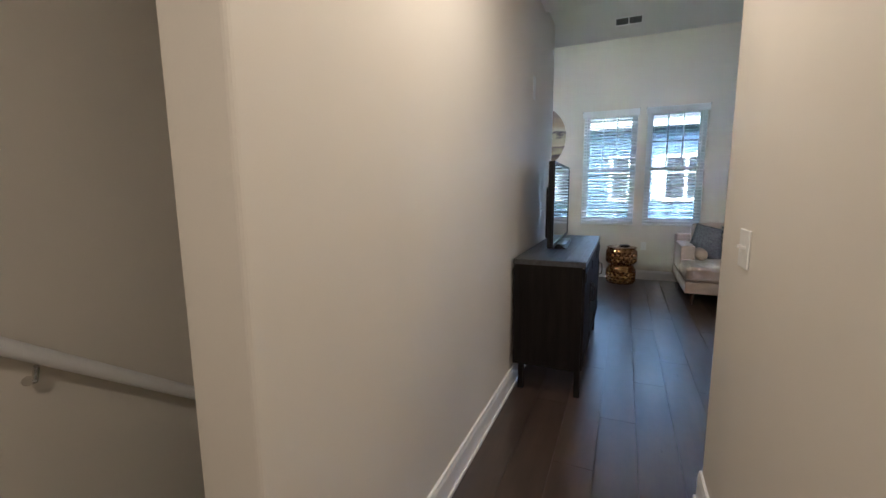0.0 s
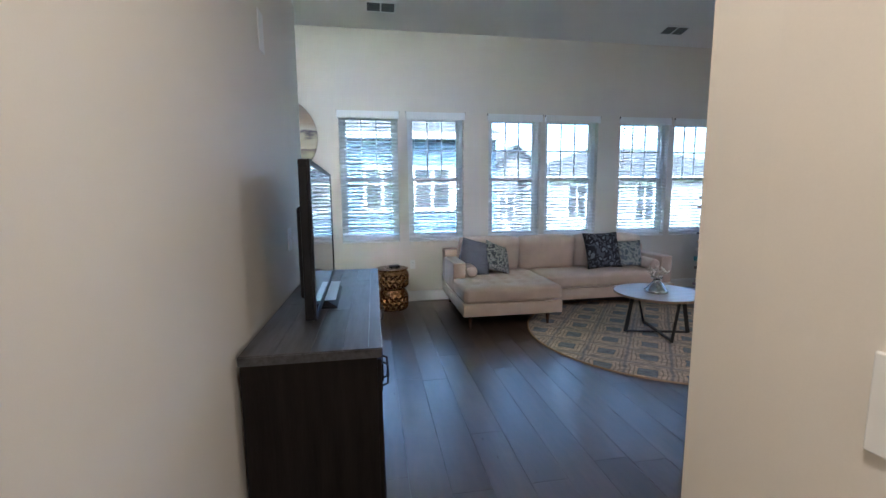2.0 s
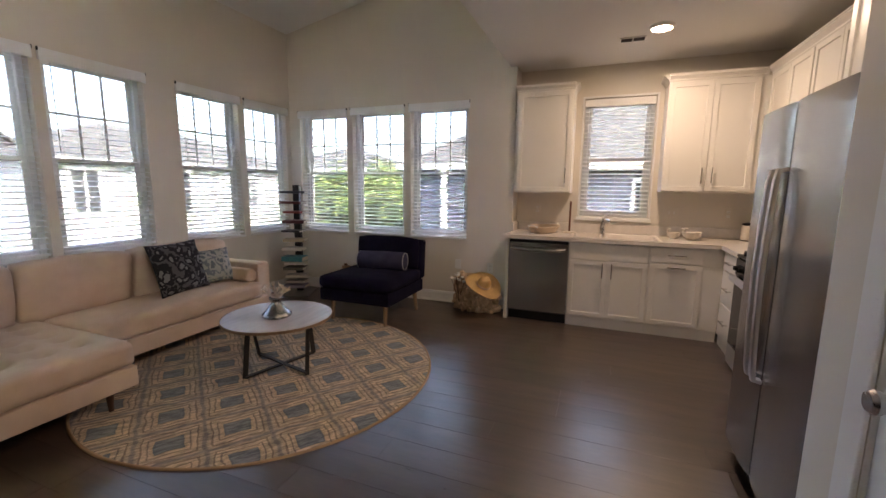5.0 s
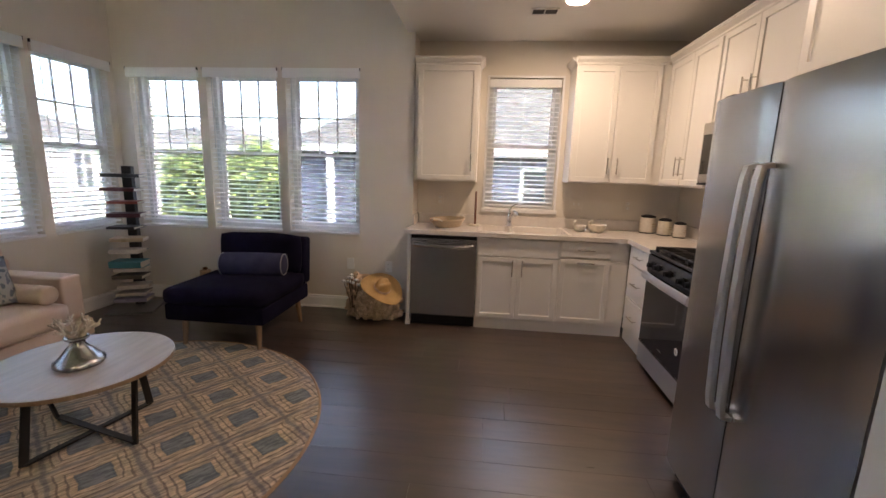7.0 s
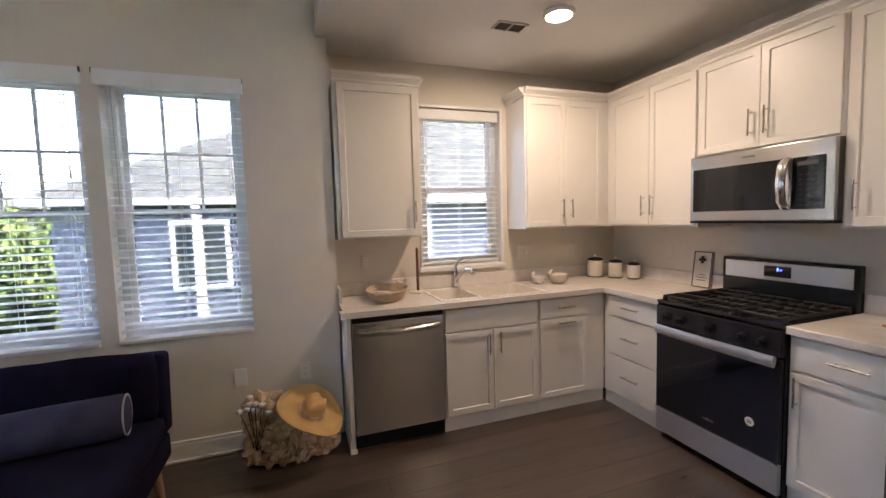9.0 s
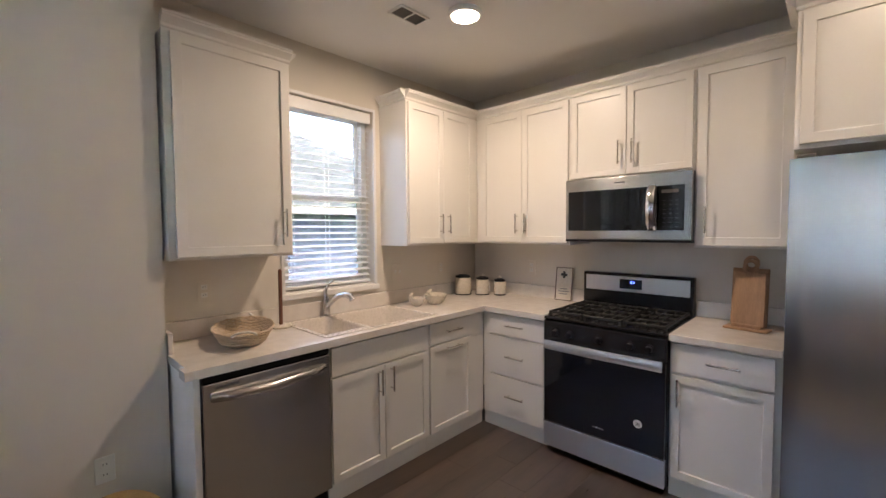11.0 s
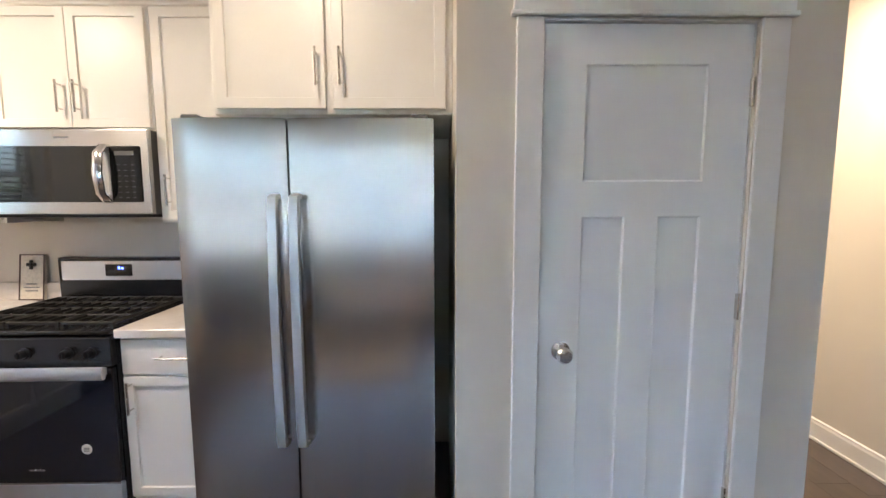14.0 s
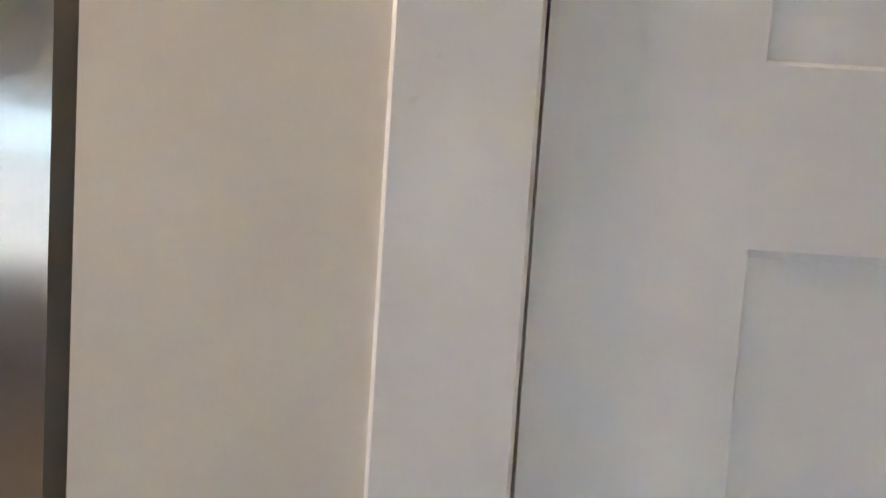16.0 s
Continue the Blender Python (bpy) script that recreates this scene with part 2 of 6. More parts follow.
def profile_run(profile, length):
    """An outline of (y, z) drawn along x from 0 to length."""
    bm = bmesh.new()
    a = [bm.verts.new((0, y, z)) for y, z in profile]
    b = [bm.verts.new((length, y, z)) for y, z in profile]
    n = len(profile)
    bm.faces.new(a)
    bm.faces.new(b[::-1])
    for k in range(n):
        bm.faces.new((a[k], b[k], b[(k + 1) % n], a[(k + 1) % n]))
    return bm


def soft_box(x, y, z, puff=0.03, corner=0.03, cuts=8, tufts=(), seed=0, wrinkle=0.004):
    """A stuffed cushion of size x, y, z, centred, that bulges, with rounded edges. tufts: (x, y) of buttons pulled in on top."""
    bm = bmesh.new()
    bmesh.ops.create_cube(bm, size=2.0)
    bmesh.ops.subdivide_edges(bm, edges=bm.edges[:], cuts=cuts, use_grid_fill=True)
    for v in bm.verts:
        u, w, h = v.co
        # keep a rounded-box shape: pull corners in
        inner = Vector((max(-1, min(1, u)) * (x / 2 - corner), max(-1, min(1, w)) * (y / 2 - corner), max(-1, min(1, h)) * (z / 2 - corner)))
        out = Vector((u if abs(u) > 0.999 else 0, w if abs(w) > 0.999 else 0, h if abs(h) > 0.999 else 0))
        out = out.normalized() if out.length else out
        p = inner + out * corner
        p.z += math.copysign(puff, h) * (1 - u * u) * (1 - w * w) if abs(h) > 0.999 else 0
        if abs(u) > 0.999:
            p.x += math.copysign(puff * 0.3, u) * (1 - w * w) * (1 - h * h)
        if abs(w) > 0.999:
            p.y += math.copysign(puff * 0.3, w) * (1 - u * u) * (1 - h * h)
        for tx, ty in tufts:
            if h > 0:
                d = math.hypot(p.x - tx, p.y - ty)
                p.z -= 0.045 * math.exp(-(d / 0.036) ** 2)
        p += noise.noise_vector(p * 7 + Vector((seed * 3.1, 0, 0))) * wrinkle
        v.co = p
    return bm


def shaker(w, h, rail=0.057, thick=0.019, recess=0.009):
    """A framed front of width w and height h, its face at y = 0 and its back at y = thick."""
    bm = box(0, w, 0, thick, 0, h, bevel=0.0015)
    bm.faces.ensure_lookup_table()
    front = max((f for f in bm.faces if f.normal.y < -0.99), key=lambda f: f.calc_area())
    if rail:
        bmesh.ops.inset_individual(bm, faces=[front], thickness=rail)
        bmesh.ops.inset_individual(bm, faces=[front], thickness=0.004)
        bmesh.ops.translate(bm, verts=front.verts[:], vec=(0, recess, 0))
    return bm


def part(name, bm, mat, parent=None, label="", at=None, kind="", smooth=False):
    """Links a bmesh as one object, under a thing or a part."""
    mesh = bpy.data.meshes.new(name)
    bmesh.ops.recalc_face_normals(bm, faces=bm.faces[:])
    bm.to_mesh(mesh)
    bm.free()
    mesh.materials.append(mat)
    if smooth:
        mesh.shade_smooth()
        if smooth is not True:
            mesh.set_sharp_from_angle(angle=radians(smooth))
    ob = new(name, mesh)
    ob.parent = parent
    if at is not None:
        ob.matrix_basis = at
    return tagged(ob, label, kind=kind)


def thing(name, at, label, category, group=""):
    ob = new(name)
    ob.empty_display_size = 0.1
    ob.matrix_basis = at
    return tagged(ob, label, category, group)


def setting(name, bm, mat, label="", at=None, smooth=False):
    return part(name, bm, mat, None, label, at, "structure", smooth)


# ---- walls ----
def wall_with_openings(name, at, length, z0, z1, thick, openings, label):
    """A wall along x from 0 to length, room side at y = 0, with openings (x0, x1, z0, z1) through it."""
    bm = bmesh.new()
    cuts = sorted({0.0, length, *(v for o in openings for v in o[:2])})
    for a, b in zip(cuts, cuts[1:]):
        mid = (a + b) / 2
        hole = next((o for o in openings if o[0] < mid < o[1]), None)
        if hole:
            cuboid(bm, a, b, 0, thick, z0, hole[2])
            cuboid(bm, a, b, 0, thick, hole[3], z1)
        else:
            cuboid(bm, a, b, 0, thick, z0, z1)
    bmesh.ops.remove_doubles(bm, verts=bm.verts[:], dist=1e-5)
    # inner faces between neighbouring pieces are dropped
    seen = collections.defaultdict(list)
    for f in bm.faces:
        c = f.calc_center_median()
        seen[tuple(round(v, 4) for v in c)].append(f)
    doubled = [f for fs in seen.values() if len(fs) > 1 for f in fs]
    bmesh.ops.delete(bm, geom=doubled, context="FACES_ONLY")
    return setting(name, bm, PAINT, label, at)


NORTH_HEAD, EAST_HEAD = 2.395, 2.36
NORTH_WINDOWS = [(0.045, 0.763), (0.882, 1.60), (1.935, 2.645), (2.715, 3.465), (3.79, 4.53), (4.62, 5.31)]
EAST_WINDOWS = [(4.11, 4.84), (4.93, 5.66), (5.75, 6.48)]
SINK_WINDOW = (2.172, 2.872, 1.09, 2.357)

wall_with_openings("wall_north", pose(WEST, NORTH, 0), EAST - WEST, 0, EAVE + 0.3, 0.15,
                   [(a - WEST, b - WEST, SILL, NORTH_HEAD) for a, b in NORTH_WINDOWS], "greige painted wall with six tall windows")
wall_with_openings("wall_east", pose(EAST, NORTH + 0.15, 0, rz=-90), NORTH + 0.15 - STEP_Y, 0, 4.3, 0.27,
                   [(NORTH + 0.15 - b, NORTH + 0.15 - a, SILL, EAST_HEAD) for a, b in EAST_WINDOWS], "greige painted wall with three tall windows")
wall_with_openings("wall_kitchen", pose(KITCHEN_EAST, STEP_Y, 0, rz=-90), STEP_Y - KITCHEN_SOUTH + 0.12, 0, LOW_CEILING + 0.1, 0.15,
                   [(STEP_Y - SINK_WINDOW[1], STEP_Y - SINK_WINDOW[0], SINK_WINDOW[2], SINK_WINDOW[3])], "greige kitchen wall with a window over the sink")
setting("wall_south", box(RECESS_X, KITCHEN_EAST, KITCHEN_SOUTH - 0.12, KITCHEN_SOUTH, 0, LOW_CEILING + 0.1), PAINT, "greige painted kitchen wall")
setting("wall_recess", box(RECESS_X - 0.1, RECESS_X, KITCHEN_SOUTH - 0.12, CLOSET_Y - 0.12, 0, LOW_CEILING + 0.1), PAINT, "greige wall beside the refrigerator")
wall_with_openings("wall_closet", pose(RECESS_X, CLOSET_Y, 0, rz=180), RECESS_X - CLOSET_X, 0, LOW_CEILING + 0.1, 0.12,
                   [(RECESS_X - 2.003, RECESS_X - 1.284, -0.01, 2.066)], "greige wall round a closet door")
setting("wall_hall", box(CLOSET_X, CLOSET_X + 0.12, SOUTH, CLOSET_Y - 0.12, 0, LOW_CEILING + 0.1), PAINT, "greige hall wall with a light switch")
setting("wall_screen", box(-0.185, 0, 0.652, SCREEN_WALL_END, -2.7, 2.76, bevel=0.012, segments=3), PAINT, "greige wall behind the console")
setting("wall_nook", box(-1.27, -0.185, SCREEN_WALL_END - 0.12, SCREEN_WALL_END, -2.7, 2.76), PAINT, "greige wall over the stairwell")
setting("wall_stairs", box(-1.27, -1.15, SOUTH, SCREEN_WALL_END - 0.12, -2.7, LOW_CEILING + 0.1), PAINT, "shaded greige stairwell wall")
setting("wall_west", box(WEST - 0.12, WEST, SCREEN_WALL_END - 0.12, NORTH + 0.15, 0, 4.3), PAINT, "greige painted wall")
setting("wall_nook_west", box(WEST, -1.27, SCREEN_WALL_END - 0.12, SCREEN_WALL_END, 0, 4.3), PAINT, "greige painted wall")
setting("wall_hall_end", box(-1.15, CLOSET_X, SOUTH - 0.12, SOUTH, 0, LOW_CEILING + 0.1), PAINT, "greige hall end wall")

# ---- ceilings ----
flat = prism([(-1.27, SOUTH - 0.12), (KITCHEN_EAST + 0.15, SOUTH - 0.12), (KITCHEN_EAST + 0.15, STEP_Y + 0.07), (-1.27, STEP_Y + 0.07)],
             LOW_CEILING, LOW_CEILING + 0.12)
tagged(setting("ceiling", flat, CEILING_PAINT, "flat white kitchen and hall ceiling"))
vault = profile_run([(NORTH + 0.3, EAVE - 0.06), (STEP_Y - 0.3, EAVE + SLOPE * (NORTH - STEP_Y + 0.3)),
                     (STEP_Y - 0.3, EAVE + 0.14 + SLOPE * (NORTH - STEP_Y + 0.3)), (NORTH + 0.3, EAVE + 0.08)], EAST - WEST + 0.4)
setting("ceiling_vault", vault, CEILING_PAINT, "sloping white living room ceiling", pose(WEST - 0.12, 0, 0))
setting("wall_over_kitchen", box(-1.27, EAST + 0.27, STEP_Y - 0.05, STEP_Y + 0.069, LOW_CEILING + 0.12, 4.3), PAINT, "greige wall between the low and the sloping ceiling")

# ---- floor ----
setting("floor", prism([(WEST, SCREEN_WALL_END - 0.12), (-0.185, SCREEN_WALL_END - 0.12), (-0.185, 0.35), (-1.15, 0.35), (-1.15, SOUTH), (KITCHEN_EAST, SOUTH),
                        (KITCHEN_EAST, STEP_Y), (EAST, STEP_Y), (EAST, NORTH), (WEST, NORTH)], -0.25, -0.012), SUBFLOOR, "dark walnut plank floor")

# ---- baseboards ----
BASE = [(0, 0), (-0.014, 0), (-0.014, 0.105), (-0.010, 0.118), (-0.010, 0.128), (-0.004, 0.133), (0, 0.133)]


def baseboard(x, y, length, turn):
    """A board along a wall, its back on the line that starts at x, y and runs at turn degrees; the room lies to the line's right."""
    bm = profile_run(BASE, length)
    cuboid(bm, 0, length, -0.026, -0.0145, 0, 0.02, bevel=0.004)
    setting("baseboard", bm, TRIM, "white baseboard", pose(x, y, 0.0, rz=turn))


baseboard(WEST, NORTH, EAST - WEST, 0)
baseboard(EAST, NORTH, NORTH - STEP_Y, -90)
baseboard(0, 0.652, SCREEN_WALL_END - 0.652, 90)
baseboard(CLOSET_X, CLOSET_Y + 0.014, CLOSET_Y - SOUTH, -90)
baseboard(RECESS_X, CLOSET_Y, RECESS_X - 2.095, 180)
baseboard(1.188, CLOSET_Y, 1.188 - CLOSET_X, 180)
baseboard(0.0, SCREEN_WALL_END, 0.185, 180)

# ---- windows and blinds ----
GLASS = bpy.data.materials.new("view-dimming window glass")
GLASS.use_nodes = True
gb = GLASS.node_tree.nodes["Principled BSDF"]
gb.inputs["Transmission Weight"].default_value, gb.inputs["Roughness"].default_value, gb.inputs["IOR"].default_value = 1.0, 0.0, 1.45
# dark tint added to dim the bright outdoors seen through the panes
gb.inputs["Base Color"].default_value = (0.10, 0.108, 0.106, 1)


def window(name, at, w, h, deep, grid, label):
    """A double-hung window in an opening: room face at y = 0, the unit at y = deep."""
    top = thing(name, at, label, "window")
    tagged(top, kind="structure")
    f = 0.045
    bm = bmesh.new()
    for a in ((0, f, 0, h), (w - f, w, 0, h), (f, w - f, 0, f), (f, w - f, h - f, h)):
        cuboid(bm, a[0], a[1], deep, deep + 0.07, a[2], a[3], bevel=0.003)
    part("window_frame", bm, VINYL, top, "white vinyl frame")
    mid = h * 0.49
    for k, (z0, z1, y) in enumerate(((f, mid + 0.02, deep + 0.012), (mid - 0.02, h - f, deep + 0.038))):
        r = 0.032
        bm = bmesh.new()
        for a in ((f, f + r, z0, z1), (w - f - r, w - f, z0, z1), (f + r, w - f - r, z0, z0 + r), (f + r, w - f - r, z1 - r, z1)):
            cuboid(bm, a[0], a[1], y, y + 0.024, a[2], a[3], bevel=0.002)
        sash = part("sash", bm, VINYL, top, "white sash")
        pane = part("pane", box(f + r, w - f - r, y + 0.010, y + 0.014, z0 + r, z1 - r), GLASS, sash, "glass pane tinted dark to dim the view")
        # daylight still enters undimmed by the tint
        pane.visible_shadow = False
        if grid and k:
            bm = bmesh.new()
            gx = [f + r + (w - 2 * f - 2 * r) * c / 3 for c in (1, 2)]
            gz = (z0 + z1) / 2 if k else z0 + r + (z1 - z0 - 2 * r) * 0.5
            for x in gx:
                cuboid(bm, x - 0.008, x + 0.008, y + 0.005, y + 0.019, z0 + r, z1 - r)
            cuboid(bm, f + r, w - f - r, y + 0.006, y + 0.018, gz - 0.008, gz + 0.008)
            part("muntin", bm, VINYL, sash, "white window grid")
    part("window_sill", box(0.001, w - 0.001, -0.012, deep, -0.018, 0.004, bevel=0.003), TRIM, top, "white sill")
    return top


def blind(at, w, h, tilt=8, group="window blinds", proud=True):
    """A slatted blind that fills an opening w wide and h high; its front lies at y = 0.012."""
    top = thing("window_blind", at, "white faux wood slatted blind, lowered in its window", "window blind", group)
    part("valance", box(-0.016, w + 0.016, -0.030, -0.018, h - 0.078, h + 0.012, bevel=0.003, segments=2) if proud else
         box(0.004, w - 0.004, -0.016, 0.0, h - 0.085, h - 0.006, bevel=0.004, segments=2), BLIND, top, "white valance board")
    if proud:
        for x in (-0.016, w + 0.008):
            part("valance_return", box(x, x + 0.008, -0.017, -0.001, h - 0.076, h + 0.010, bevel=0.001), BLIND, top, "white valance end")
        for x in (-0.019, w + 0.016):
            part("clip", box(x, x + 0.003, -0.032, -0.010, h - 0.012, h + 0.016), BLACK_PLASTIC, top, "small dark clip")
    part("headrail", box(0.006, w - 0.006, 0.006, 0.056, h - 0.05, h - 0.008), BLIND, top)
    n = int((h - 0.11) / 0.0445)
    slat = None
    depth = 0.05
    for k in range(n):
        z = h - 0.085 - k * 0.0445
        ob = None
        if slat is None:
            bm = profile_run([(-0.025, 0.0), (-0.012, 0.0022), (0.012, 0.0022), (0.025, 0.0), (0.012, -0.0006), (-0.012, -0.0006)], w - 0.016)
            ob = part("slat", bm, BLIND, top)
            slat = ob.data
        else:
            ob = new("slat", slat)
            ob.parent = top
        ob.matrix_basis = pose(0.008, 0.032, z, rx=tilt + 0.7 * math.sin(k * 2.3 + w * 9))
    zb = h - 0.085 - n * 0.0445
    part("bottom_rail", box(0.008, w - 0.008, 0.008, 0.056, zb - 0.010, zb + 0.010, bevel=0.003), BLIND, top)
    for x in (0.09, w / 2, w - 0.09):
        bm = bmesh.new()
        for y in (0.006, 0.058):
            tube(bm, [(x, y, zb), (x, y, h - 0.05)], 0.0011, 4)
        part("ladder_cord", bm, BLIND, top)
    part("wand", rod([(0.06, -0.004, h - 0.08), (0.062, -0.006, h - 0.75)], 0.0035, 6), GLASSY, top, "thin clear tilt wand")
    part("lift_cord", rod([(w - 0.07, -0.003, h - 0.08), (w - 0.07, -0.005, h - 0.52), (w - 0.068, -0.005, h - 0.60)], [0.0015, 0.0015, 0.006], 6), BLIND, top, "cord with a small tassel")
    return top


GLASSY = material("cloudy plastic", (0.55, 0.57, 0.57), 0.25, vary=0.02, bump=0.0)
for k, (a, b) in enumerate(NORTH_WINDOWS):
    window("window_%d" % (k + 1), pose(a, NORTH, SILL), b - a, NORTH_HEAD - SILL, 0.075, True, "tall white double-hung window with a grid")
    blind(pose(a, NORTH, SILL), b - a, NORTH_HEAD - SILL, tilt=(25, 8, 8, 9, 14, 10)[k])
for k, (a, b) in enumerate(EAST_WINDOWS):
    window("window_%d" % (k + 7), pose(EAST, b, SILL, rz=-90), b - a, EAST_HEAD - SILL, 0.10, True, "tall white double-hung window with a grid")
    blind(pose(EAST, b, SILL, rz=-90), b - a, EAST_HEAD - SILL, tilt=10)
a, b, z0, z1 = SINK_WINDOW
window("window_10", pose(KITCHEN_EAST, b, z0, rz=-90), b - a, z1 - z0, 0.085, False, "white double-hung window over the sink")
blind(pose(KITCHEN_EAST + 0.03, b, z0, rz=-90), b - a, z1 - z0, tilt=15, group="", proud=False)
bm = bmesh.new()
for x0, x1, y0, y1 in ((-0.02, 0.0, z0 - 0.02, z1 + 0.02), (b - a, b - a + 0.02, z0 - 0.02, z1 + 0.02), (0, b - a, z1, z1 + 0.02)):
    cuboid(bm, x0, x1, -0.014, 0.0, y0 - z0, y1 - z0, bevel=0.002)
cuboid(bm, -0.03, b - a + 0.03, -0.03, 0.0, -0.04, -0.004, bevel=0.004)
setting("trim", bm, TRIM, "white window trim", pose(KITCHEN_EAST, b, z0, rz=-90))

# ---- closet door ----
closet = thing("door_1", pose(1.995, CLOSET_Y, 0.008, rz=180), "white craftsman panel closet door, closed", "door")
tagged(closet, kind="structure")
DW, DH = 0.70, 2.045
bm = bmesh.new()
# raised stiles and rails with sunk panels between them
t0, t1 = 0.012, 0.047
sx = [0, 0.141, 0.290, 0.407, 0.555, DW]
zt = [0, 0.22, 1.407, 1.527, 1.916, DH]
cuboid(bm, 0, DW, t0 + 0.006, t1, 0, DH)
for x0, x1, a0, a1 in ((0, sx[1], 0, DH), (sx[4], DW, 0, DH), (sx[1], sx[4], 0, zt[1]), (sx[1], sx[4], zt[2], zt[3]), (sx[1], sx[4], zt[4], DH),
                       (sx[2], sx[3], zt[1], zt[2])):
    cuboid(bm, x0, x1, t0, t0 + 0.0061, a0, a1)
leaf = part("door_leaf", bm, DOOR_PAINT, closet, "white door leaf with three sunk panels")
for x0, x1, a0, a1 in ((sx[1], sx[2], zt[1], zt[2]), (sx[3], sx[4], zt[1], zt[2]), (sx[1], sx[4], zt[3], zt[4])):
    bm = bmesh.new()
    q = 0.005
    outer = [(x0, a0), (x1, a0), (x1, a1), (x0, a1)]
    inner = [(x0 + q, a0 + q), (x1 - q, a0 + q), (x1 - q, a1 - q), (x0 + q, a1 - q)]
    vo = [bm.verts.new((x, t0 + 0.001, z)) for x, z in outer]
    vi = [bm.verts.new((x, t0 + 0.0055, z)) for x, z in inner]
    vb = [bm.verts.new((x, t0 + 0.0065, z)) for x, z in outer]
    for i in range(4):
        n = (i + 1) % 4
        bm.faces.new((vo[i], vo[n], vi[n], vi[i]))
        bm.faces.new((vi[i], vi[n], vb[n], vb[i]))
        bm.faces.new((vb[i], vb[n], vo[n], vo[i]))
    part("panel_moulding", bm, DOOR_PAINT, leaf)
knob = part("door_knob", lathe([(0, 0), (0.033, 0), (0.033, 0.006), (0.014, 0.010), (0.011, 0.030), (0.020, 0.036), (0.028, 0.048), (0.029, 0.058), (0.022, 0.068), (0, 0.071)], 32),
            NICKEL, closet, "round brushed nickel knob", pose(0.079, 0.012, 0.928, rx=90), smooth=40)
for hz in (0.354, 1.087, 1.824):
    bm = box(DW - 0.002, DW + 0.012, 0.004, 0.012, hz - 0.045, hz + 0.045)
    tube(bm, [(DW + 0.004, 0.004, hz - 0.047), (DW + 0.004, 0.004, hz + 0.047)], 0.006, 8)
    part("hinge", bm, NICKEL, closet, "brushed nickel hinge")
bm = bmesh.new()
cuboid(bm, -0.098, -0.007, -0.014, -0.001, 0, 2.066, bevel=0.003)
cuboid(bm, DW + 0.012, DW + 0.104, -0.014, -0.001, 0, 2.066, bevel=0.003)
cuboid(bm, -0.110, DW + 0.116, -0.016, -0.001, 2.067, 2.205, bevel=0.003)
cuboid(bm, -0.118, DW + 0.124, -0.024, -0.001, 2.067, 2.082, bevel=0.003)
cuboid(bm, -0.122, DW + 0.128, -0.034, -0.001, 2.205, 2.225, bevel=0.004)
cuboid(bm, -0.136, DW + 0.142, -0.044, -0.001, 2.225, 2.238, bevel=0.003)
setting("trim", bm, TRIM, "white craftsman door casing", pose(1.995, CLOSET_Y, 0.0, rz=180))
bm = bmesh.new()
cuboid(bm, -0.0075, -0.0045, 0.0, 0.12, 0, 2.058)
cuboid(bm, DW + 0.0045, DW + 0.0085, 0.013, 0.12, 0, 2.058)
cuboid(bm, -0.007, DW + 0.008, 0.0, 0.12, 2.0585, 2.064)
setting("trim", bm, TRIM, "white door jamb", pose(1.995, CLOSET_Y, 0.0, rz=180))
setting("wall_closet_back", box(CLOSET_X + 0.12, RECESS_X - 0.1, 1.0, 1.05, 0, LOW_CEILING), PAINT, "unlit closet back wall")


# ---- kitchen cabinets ----
def bar_handle(parent, x, z, length, upright):
    bm = bmesh.new()
    d = Vector((0, 0, 1)) if upright else Vector((1, 0, 0))
    c = Vector((x, -0.032, z))
    tube(bm, [c - d * length / 2, c + d * length / 2], 0.0055, 10)
    for s in (-1, 1):
        p = c + d * s * (length / 2 - 0.018)
        tube(bm, [p, p + Vector((0, 0.032, 0))], 0.004, 8)
    part("handle", bm, NICKEL, parent, "brushed nickel bar handle", smooth=40)


def cabinet(name, at, w, d, h, fronts, label, group, toe=0.0, hollow=0.0):
    """A cabinet whose box front lies at y = 0; fronts: (kind, x0, x1, z0, z1, handle x, handle z, upright, rail)."""
    top = thing(name, at, label, "kitchen cabinet", group)
    bm = bmesh.new()
    cuboid(bm, 0, w, 0, d, toe, h - hollow, bevel=0.0015)
    if hollow:
        cuboid(bm, 0, w, 0, 0.018, h - hollow + 0.0005, h)
    part("body", bm, CABINET, top)
    if toe:
        part("toe_kick", box(0, w, 0.012, 0.022, 0, toe - 0.002), CABINET, top)
    for kind, x0, x1, z0, z1, hx, hz, upright, rail in fronts:
        fr = part(kind, shaker(x1 - x0, z1 - z0, rail), CABINET, top, at=pose(x0, -0.0195, z0))
        if hx is not None:
            bar_handle(fr, hx - x0, hz - z0, 0.15, upright)
    return top


BASE_TOP = 0.874
